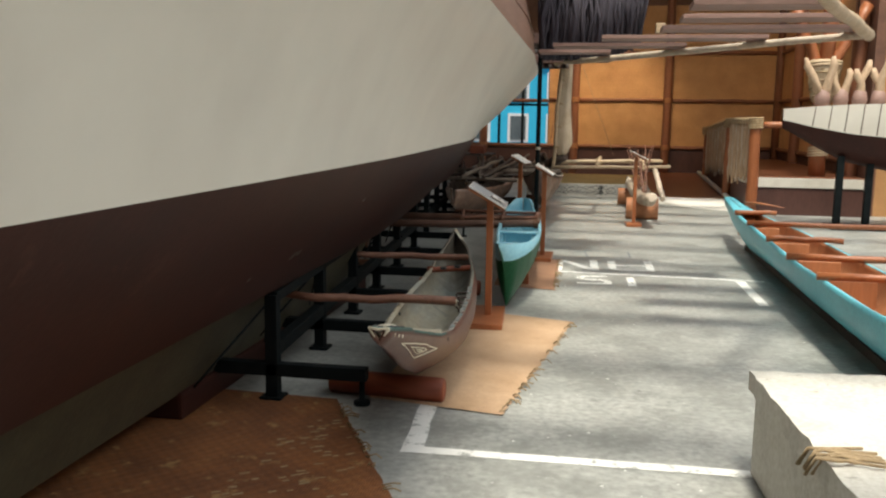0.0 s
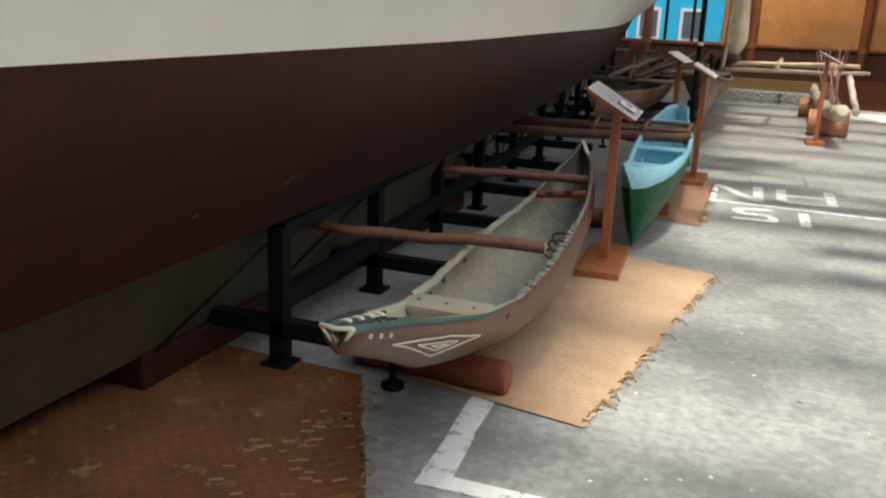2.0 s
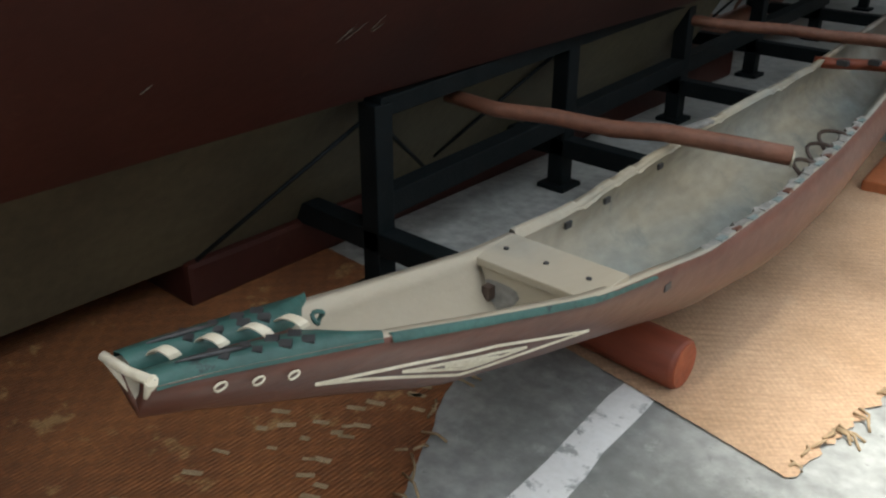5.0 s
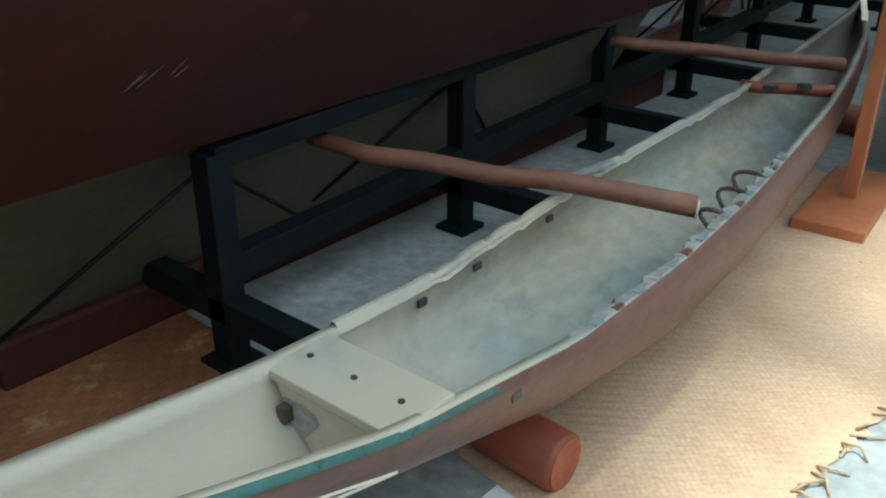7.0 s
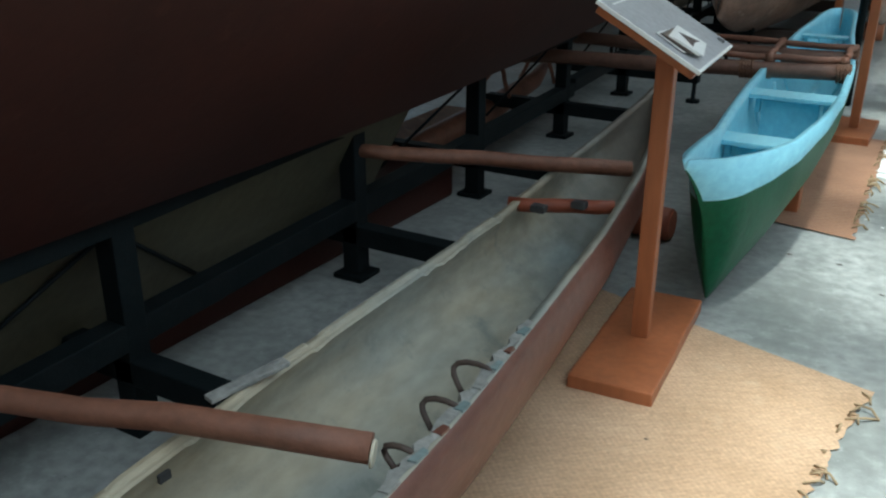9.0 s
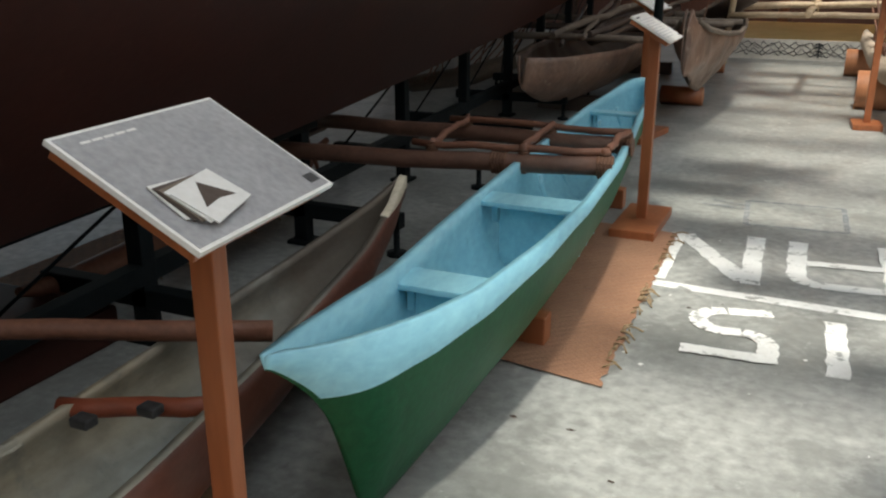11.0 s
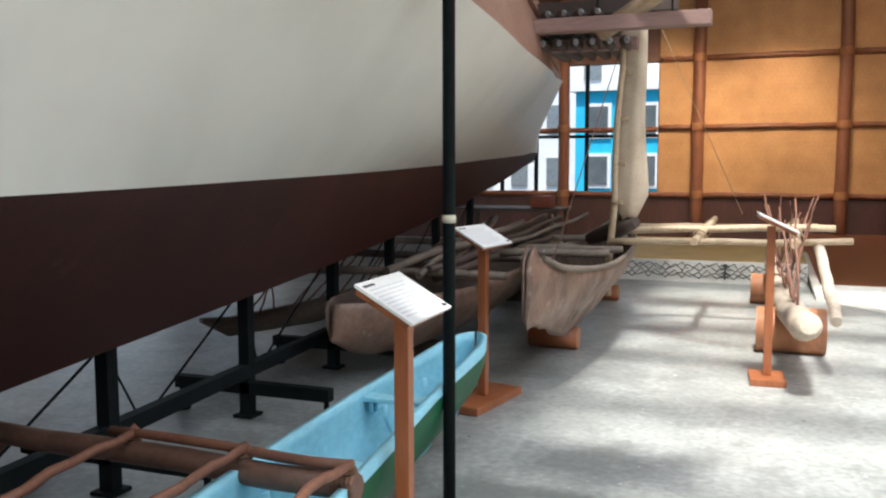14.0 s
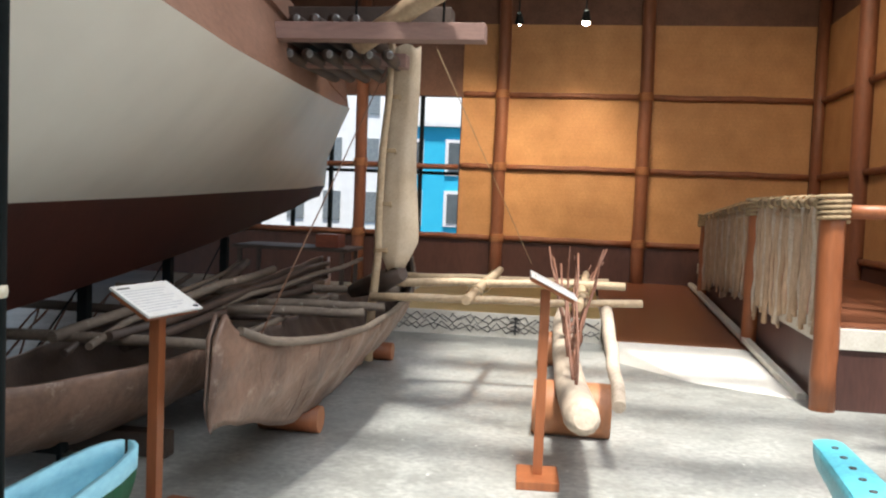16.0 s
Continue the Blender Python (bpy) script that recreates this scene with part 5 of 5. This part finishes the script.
bark_boat().location += Vector((-0.045, -0.08, 0))
for k, (x0, x1, y, r) in enumerate(((-1.25, -0.85, 14.24, 0.09), (-1.35, -0.95, 16.9, 0.085))):
    t = thing("log_support", "cut log chock under the bark canoe", "log", (x0, y, 0), "log chocks")
    part("log", tube(bmesh.new(), [(x0, y, r), (x1, y, r)], r, 20), CEDAR, t)
    part("end_grain", tube(bmesh.new(), [(x1, y, r), (x1 + 0.003, y, r)], [r * 0.97, r * 0.94], 20), CEDAR_LIGHT, t, "paler sawn end")
for k, (x0, x1, y, r) in enumerate(((0.505, 1.025, 14.72, 0.185), (0.42, 0.8, 17.25, 0.165))):
    t = thing("log_cradle", "smooth cedar half-log cradle under the float", "log", (x0, y, 0), "float cradles")
    bm = bmesh.new()
    ring = [(r * math.cos(a), max(0.0, 0.93 * r + r * math.sin(a))) for a in np.linspace(1.5 * math.pi, -0.5 * math.pi, 33)[:-1]]
    ends = [[bm.verts.new((x, y + a * q, b * q + 0.93 * r * (1 - q) if b > 0 else 0.0)) for a, b in ring] for x, q in ((x0, 0.96), (x0 + 0.012, 1), (x1 - 0.012, 1), (x1, 0.96))]
    grid_faces(bm, ends, close=True)
    bm.faces.new(ends[0]), bm.faces.new(ends[-1][::-1])
    part("block", bm, CEDAR_LIGHT, t)

# ---- weathered bark boat beside it ----
GRY = [(12.3, -2.0, 0.03, 0.62, 0.38), (12.6, -1.95, 0.22, 0.6, 0.22), (13.3, -1.85, 0.42, 0.6, 0.14), (14.5, -1.85, 0.5, 0.62, 0.12), (16, -1.95, 0.48, 0.65, 0.12), (17.5, -2.05, 0.34, 0.7, 0.2), (18.6, -2.1, 0.05, 0.85, 0.4)]


def grey_boat():
    t = thing("second_bark_canoe", "weathered bark canoe loaded with old spars", "canoe", (-1.9, 15, 0))
    row = lambda s: smooth_table(12.3 + 6.3 * s, GRY, 0.1)
    part("hull", crumple(canoe_shell(lambda s: (row(s)[0], 12.3 + 6.3 * s), lambda s: row(s)[1:], 0.03, 2.2, lambda s: 0.05, 12, 101), 0.03, 3.5), [BARK, BARK, DARK_WOOD], t, "weathered bark sheet hull", True)
    rnd = random.Random(5)
    for k in range(9):
        x, y = rnd.uniform(-2.2, -1.5), rnd.uniform(13.0, 14.4)
        stick("spar", (x, y, rnd.uniform(0.62, 0.72)), (x + rnd.uniform(-0.5, 0.5), y + rnd.uniform(2.0, 3.6), rnd.uniform(0.7, 0.95)), rnd.uniform(0.022, 0.045), GREY_WOOD if k % 4 == 0 else DARK_WOOD, t, "", 90 + k, 0.02)
    for k, y in enumerate((13.4, 14.6, 15.9)):
        stick("cross_spar", (-3.1, y - 0.1, 0.7), (-1.2, y + 0.15, 0.68), 0.035, GREY_WOOD if k != 1 else DARK_WOOD, t, "", 110 + k)
    part("float", tube(bmesh.new(), [(-3.5, 13.0, 0.3), (-3.45, 13.3, 0.2), (-3.35, 14.5, 0.14), (-3.3, 16.2, 0.16), (-3.3, 16.7, 0.3)], [0.02, 0.08, 0.11, 0.1, 0.02], 12), GREY_WOOD, t, "grey outrigger float")
    for k in range(12):
        y = 13.4 + 0.25 * k
        stick("float_peg", (-3.4, y, 0.2), (-3.2 + rnd.uniform(-0.2, 0.3), y + rnd.uniform(-0.2, 0.3), 0.68), 0.01, STICK, t, "", 130 + k, 0.01, 0.7, 6)
    for y in (13.6, 16.6):
        part("chock", nbox(-2.25, -1.5, y - 0.06, y + 0.06, 0, 0.145, 0.01), DARK_WOOD, t)
    return t


grey_boat().location += Vector((-0.03, -0.1, 0))

# ---- far display platform with patterned cloth ----
t = thing("display_platform", "low yellow-topped platform with a black lattice-patterned front", "platform", (-0.2, 20, 0))
part("body", nbox(-1.5, 1.05, 18.74, 22.4, 0.0, 0.27, 0.01), YELLOW, t)
part("cloth_front", nbox(-1.5, 1.05, 18.715, 18.738, 0.0, 0.28, 0.003), WHITE_TRIM, t, "white cloth front")
rnd = random.Random(61)
for i in range(12):
    x = -1.48 + 0.21 * i
    for z0, z1, z2 in ((0.05, 0.14 + rnd.uniform(-0.03, 0.03), 0.05), (0.25, 0.15 + rnd.uniform(-0.02, 0.04), 0.25), (0.14, 0.23, 0.15), (0.12, 0.07, 0.13)):
        j = rnd.uniform(-0.05, 0.05)
        part("painted_curve", tube(bmesh.new(), [(x, 18.711, z0), (x + 0.1 + j, 18.711, z1), (x + 0.21, 18.711, z2)], 0.0055, 5), INK, t)
for a in range(4):
    part("painted_figure", tube(bmesh.new(), [(0.03, 18.709, 0.07 + 0.05 * a), (0.09, 18.709, 0.09 + 0.05 * a), (0.15, 18.709, 0.06 + 0.05 * a)], [0.004, 0.013, 0.004], 5), INK, t)
part("painted_figure", nbox(0.08, 0.1, 18.702, 18.707, 0.04, 0.25), INK, t)
part("edge_board", bar(bmesh.new(), (1.14, 17.6, 0.03), (1.08, 20.9, 0.19), 0.09, 0.06, 0.005), WHITE_TRIM, t)
t = thing("storage_bench", "dim table of odds and ends under the bow", "table", (-3.6, 21.5, 0))
part("top", nbox(-4.4, -2.6, 21.2, 22.2, 0.72, 0.77, 0.01), DARK_WOOD, t)
for x in (-4.3, -2.7):
    for y in (21.3, 22.1):
        part("leg", nbox(x - 0.03, x + 0.03, y - 0.03, y + 0.03, 0, 0.72), DARK_WOOD, t)
t = thing("crate", "small orange-red crate on the bench", "crate", (-3.0, 21.5, 0.77))
part("body", nbox(-3.15, -2.8, 21.4, 21.8, 0.772, 0.97, 0.01), RED_LOG, t)

# ---- ramp, deck and stick fence ----
ramp = thing("ramp", "polished brown board ramp with a pale concrete foot", "ramp", (2.0, 19, 0))
bm = nbox(0, 1.55, 0, 0.148, 0, 0.03, 0.004)
plank_mesh = bpy.data.meshes.new("plank")
bm.to_mesh(plank_mesh)
bm.free()
plank_mesh.materials.append(RAMP)
for k in range(36):
    y = 18.7 + 0.15 * k
    ob = new("plank", plank_mesh)
    ob.parent = ramp
    ob.matrix_basis = Matrix.Translation((1.1 - 2.0, y - 19, 0.016 + 0.235 * 0.15 * k / 5.85)) @ Matrix.Rotation(math.atan(0.04), 4, "X")
part("bearer", nbox(1.15, 2.62, 18.9, 24.0, 0.0, 0.015), WALL_LOW, ramp)
bm = bmesh.new()
v = [bm.verts.new(p) for p in ((1.16, 17.62, 0.004), (1.84, 16.78, 0.004), (2.63, 16.38, 0.004), (2.63, 18.69, 0.044), (1.1, 18.69, 0.044))]
bm.faces.new(v)
bmesh.ops.solidify(bm, geom=bm.faces[:], thickness=0.003)
part("concrete_foot", bm, PALE_CONCRETE, ramp, "pale smooth concrete foot")
part("kerb", bar(bmesh.new(), (2.66, 16.4, 0.03), (2.66, 23.9, 0.3), 0.08, 0.06, 0.005), WHITE_TRIM, ramp, "white kerb strip")
deck = thing("raised_deck", "raised brown deck with a white edge band", "deck", (3.8, 18, 0))
part("side", nbox(2.77, XR - 0.05, 16.08, 23.95, 0.0, 0.49, 0.005), WALL_LOW, deck)
part("edge_band", nbox(2.76, XR - 0.05, 16.06, 23.95, 0.492, 0.66, 0.006), WHITE_TRIM, deck, "cream-white edge band")
part("deck_surface", nbox(2.8, XR - 0.05, 16.1, 23.95, 0.664, 0.68), RAMP, deck)
fence = thing("stick_fence", "fence of brown posts hung with pale driftwood sticks", "fence", (2.82, 19, 0))
FP = [(2.73, 16.06, 1.71), (2.72, 18.97, 1.71), (2.72, 22.9, 1.5)]
for k, (x, y, z) in enumerate(FP):
    part("post", tube(bmesh.new(), wobbly((x, y, 0), (x, y, z), 6, 0.01, k), 0.1 if k < 2 else 0.08, 14), CEDAR, fence)
    lashing("lashing", (x, y, z - 0.1), 0.115, (0, 0, 1), ROPE, fence, 5, 0.024)
rnd = random.Random(3)
for (x0, y0, z0), (x1, y1, z1) in zip(FP, FP[1:]):
    for dz, r in ((-0.05, 0.045), (-0.16, 0.03)):
        stick("top_rail", (x0, y0, z0 + dz), (x1, y1, z1 + dz), r, POLE, fence, "", int(y0), 0.015)
    n = 30
    for k in range(n):
        u = (k + 0.7) / (n + 0.6)
        x, y = x0 + (x1 - x0) * u - 0.01, y0 + (y1 - y0) * u
        top, low = z0 + (z1 - z0) * u - 0.08, 0.62 - 0.18 * u + rnd.uniform(-0.1, 0.1) + (0.0 if y0 < 18 else -0.05)
        stick("hanging_stick", (x, y, top), (x + rnd.uniform(-0.02, 0.02), y + rnd.uniform(-0.04, 0.04), low), rnd.uniform(0.018, 0.034), FENCE_STICK if k % 4 else PALE_LOG, fence, "", 200 + k, 0.014, 0.85, 7)
    for k in range(10):
        u = k / 10
        lashing("knot", (x0 + (x1 - x0) * u - 0.02, y0 + (y1 - y0) * u, z0 + (z1 - z0) * u - 0.05), 0.055, (0, 1, 0), ROPE, fence, 3, 0.014)
stick("handrail", (2.77, 16.1, 1.59), (4.62, 16.15, 1.59), 0.06, CEDAR, fence, "", 9)
column = thing("timber_column", "thick timber column with rope-bound capital and braces", "column", (3.92, 16.6, 0.68))
part("shaft", tube(bmesh.new(), wobbly((3.92, 16.6, 0.684), (3.92, 16.6, 2.45), 5, 0.01, 2), 0.15, 16), CEDAR, column)
lashing("binding", (3.92, 16.6, 1.12), 0.165, (0, 0, 1), POLE, column, 4, 0.028)
bm = tube(bmesh.new(), [(3.92, 16.6, 2.0), (3.92, 16.6, 2.15), (3.92, 16.6, 2.42), (3.92, 16.6, 2.72), (3.92, 16.6, 2.75)], [0.17, 0.19, 0.26, 0.3, 0.24], 18)
part("capital", bm, POLE, column, "plaited fibre capital")
for k in range(5):
    lashing("binding", (3.92, 16.6, 2.12 + 0.13 * k), 0.2 + 0.024 * k, (0.1 * (k % 2), 0.1, 1), ROPE if k % 2 else POLE, column, 2, 0.03)
for dx, dz, r in ((-0.42, 1.0, 0.1), (0.12, 2.8, 0.13), (0.5, 1.1, 0.1)):
    part("brace", tube(bmesh.new(), wobbly((3.92 + 0.2 * dx, 16.6, 2.6), (3.92 + dx * 1.3, 16.6, 2.6 + dz), 5, 0.012, 4), r, 14), CEDAR, column)

# ---- white and maroon boat on stands ----
t = thing("racing_hull", "slender white boat with maroon bottom on steel stands", "boat", (4.5, 14.3, 0))
WB = [(2.84, 0.03, 1.84, 1.68, 1.56), (3.2, 0.16, 1.88, 1.58, 1.34), (3.8, 0.32, 1.92, 1.47, 1.03), (5.0, 0.5, 1.95, 1.36, 0.8), (7.2, 0.55, 1.97, 1.33, 0.75)]
for nm, ma, fn in (("topside", HULL_WHITE, lambda w, s, l, k: [(w, s), (w * 1.02, (s + l) / 2), (w * 0.97, l)]), ("underbody", HULL_RED, lambda w, s, l, k: [(w * 0.97, l), (w * 0.75, l * 0.45 + k * 0.55), (w * 0.35, k + 0.06), (0.0, k)])):
    bm = bmesh.new()
    for sg in (1, -1):
        rows = []
        for x in np.linspace(2.84, 7.1, 26):
            w, s, l, k = smooth_table(x, WB, 0.12)
            r = [bm.verts.new((x, 14.35 + sg * -a, z)) for a, z in fn(w, s, l, k)]
            rows.append(r if sg < 0 else r[::-1])
        grid_faces(bm, rows)
    bmesh.ops.remove_doubles(bm, verts=bm.verts, dist=0.0005)
    part(nm, bm, ma, t, "", True)
bm = bmesh.new()
rows = [[bm.verts.new((x, 14.35 + sg * w, s - 0.002)) for sg in (-1, 1)] for x in np.linspace(2.84, 7.1, 26) for w, s, l, k in [smooth_table(x, WB, 0.12)]]
grid_faces(bm, rows)
part("deck", bm, HULL_WHITE, t)
for k in range(8):
    x = 3.25 + 0.22 * k
    w, s, l, kk = smooth_table(x, WB, 0.12)
    part("strap", bar(bmesh.new(), (x, 14.35 - w * 1.03, l + 0.02), (x + 0.03, 14.35 - w * 1.03, s), 0.012, 0.02), GREY_WOOD, t, "grey strap")
for x in (3.72, 4.15):
    w, s, l, kk = smooth_table(x, WB, 0.12)
    part("stand_post", nbox(x - 0.05, x + 0.05, 14.2, 14.3, 0, kk + 0.06, 0.005), BLACK_STEEL, t)
part("stand_base", nbox(3.6, 4.6, 14.0, 14.6, 0, 0.05, 0.005), BLACK_STEEL, t)
rnd = random.Random(21)
for k in range(5):
    x = 3.4 + 0.27 * k
    c = thing("driftwood_carving", "pale forked driftwood piece standing on the white hull", "driftwood", (x, 14.35, 1.92), "driftwood pieces")
    b = Vector((x, 14.35, 1.9))
    part("base", tube(bmesh.new(), [b, b + Vector((0, 0, 0.1)), b + Vector((0.01, 0, 0.22)), b + Vector((0.02, 0, 0.26))], [0.1, 0.12, 0.09, 0.03], 12), HUNG_WOOD, c)
    for sg in (-1, 1):
        lean = (-0.3 if k == 0 and sg < 0 else sg * rnd.uniform(0.06, 0.16))
        top = b + Vector((lean, rnd.uniform(-0.1, 0.1), rnd.uniform(0.55, 0.8)))
        mid = b.lerp(top, 0.5) + Vector((rnd.uniform(-0.05, 0.05), 0, 0.05))
        part("limb", tube(bmesh.new(), [b + Vector((0, 0, 0.12)), b.lerp(mid, 0.6), mid, mid.lerp(top, 0.6) + Vector((0.03 * sg, 0, 0)), top], [0.06, 0.07, 0.055, 0.06, 0.03], 9), FENCE_STICK, c)

# ---- things overhead ----
t = thing("hanging_beams", "dark beams and capped round spars slung over the bow", "beams", (-0.8, 14.6, 2.6))
part("beam", nbox(-1.7, 0.12, 14.25, 14.4, 2.55, 2.66, 0.006), HUNG_WOOD, t)
part("beam", nbox(-1.7, -0.54, 15.05, 15.2, 2.5, 2.6, 0.006), HUNG_WOOD, t)
part("beam", nbox(-1.9, 0.05, 14.2, 14.34, 2.85, 3.0, 0.006), HUNG_WOOD, t)
part("beam", nbox(-1.95, -0.2, 14.9, 15.1, 2.78, 2.9, 0.006), DARK_WOOD, t)
stick("spar", (-0.75, 14.5, 2.56), (0.55, 13.7, 3.15), 0.075, POLE, t, "", 5)
for r in range(3):
    for k in range(6):
        x, z = -1.5 + 0.14 * k + 0.12 * r, 2.75 - 0.12 * r
        part("round_spar", tube(bmesh.new(), [(x, 14.6, z), (x - 0.02, 14.62, z), (x - 0.2, 16.4, z + 0.1)], [0.03, 0.042, 0.05], 10), DARK_WOOD, t)
        part("metal_cap", tube(bmesh.new(), [(x, 14.585, z), (x, 14.598, z)], [0.02, 0.03], 10), STEEL, t)
for k in range(3):
    part("hanger", tube(bmesh.new(), [(-1.4 + 0.6 * k, 14.6, 2.6), (-1.4 + 0.6 * k, 14.6, H - 0.02)], 0.008, 6), BLACK_STEEL, t)

t = thing("hanging_rack", "overhead rack of brown boards and pale spars with dark netting", "rack", (0.7, 8.5, 2.35))
stick("spar", (-0.42, 10.75, 2.33), (2.15, 7.75, 2.35), 0.035, PALE_LOG, t, "pale split spar", 3, 0.01)
stick("spar", (2.2, 7.8, 2.36), (1.05, 4.9, 2.38), 0.05, POLE, t, "pale bamboo spar", 4, 0.01)
for k, (y, xa, xb) in enumerate(((10.1, -0.7, 0.1), (9.3, -0.5, 0.85), (8.5, 0.0, 1.5), (7.7, 0.5, 2.1), (6.95, 0.6, 1.8), (6.2, 0.6, 1.5))):
    part("board", nbox(xa, xb, y - 0.17, y + 0.17, 2.375 + 0.004 * k, 2.41 + 0.004 * k, 0.004), HUNG_WOOD, t, "brown weathered board")
part("end_block", nbox(0.48, 0.56, 8.1, 8.25, 2.42, 2.5, 0.006), POLE, t)
bm = bmesh.new()
rnd = random.Random(12)
for k in range(300):
    x, y = rnd.uniform(-0.72, 0.44), rnd.uniform(10.5, 10.72)
    z0 = 2.36 + max(0.0, x) * 0.35 + rnd.uniform(-0.03, 0.05)
    tube(bm, [(x, y, z0), (x + rnd.uniform(-0.08, 0.08), y, z0 + 0.45), (x + rnd.uniform(-0.1, 0.1), y, 3.25)], 0.02, 5)
part("netting", bm, mat("dark_netting", (0.04, 0.036, 0.05), (0.06, 0.052, 0.066), 0.9, 8, 0.4, 60), t, "hanging dark fibre netting")
for x, y in ((-0.4, 10.7), (2.1, 7.8), (1.1, 5.1)):
    part("hanger", tube(bmesh.new(), [(x, y, 2.38), (x, y, H - 0.01)], 0.006, 6), BLACK_STEEL, t)
# housings for the two visible lamps and the four added unseen ones
for k, (at, to, watts, cone) in enumerate(SPOTS):
    t = thing("seen_or_added_spot", "small bright spot lamp under the roof, two seen and four added", "lamp", (at[0], at[1], H), "wall spots")
    p = Vector(at) + Vector((0, -0.03, 0.1))
    part("housing", tube(bmesh.new(), [p + Vector((0, -0.1, 0.12)), p + Vector((0, 0.0, 0.0))], [0.04, 0.07], 14, False), BLACK_STEEL, t)
    q = 0.5 if k == 1 else 1.0
    part("bulb", tube(bmesh.new(), [p + Vector((0, 0.0, 0.0)), p + Vector((0, 0.0, -0.03 * q)), p + Vector((0, 0.0, -0.07 * q)), p + Vector((0, 0.0, -0.085 * q))], [0.02, 0.05 * q, 0.045 * q, 0.012], 14), LAMP_GLOW, t)
    part("rod", tube(bmesh.new(), [p + Vector((0, -0.1, 0.12)), Vector((p.x, p.y - 0.1, H - 0.01))], 0.012, 8), BLACK_STEEL, t)
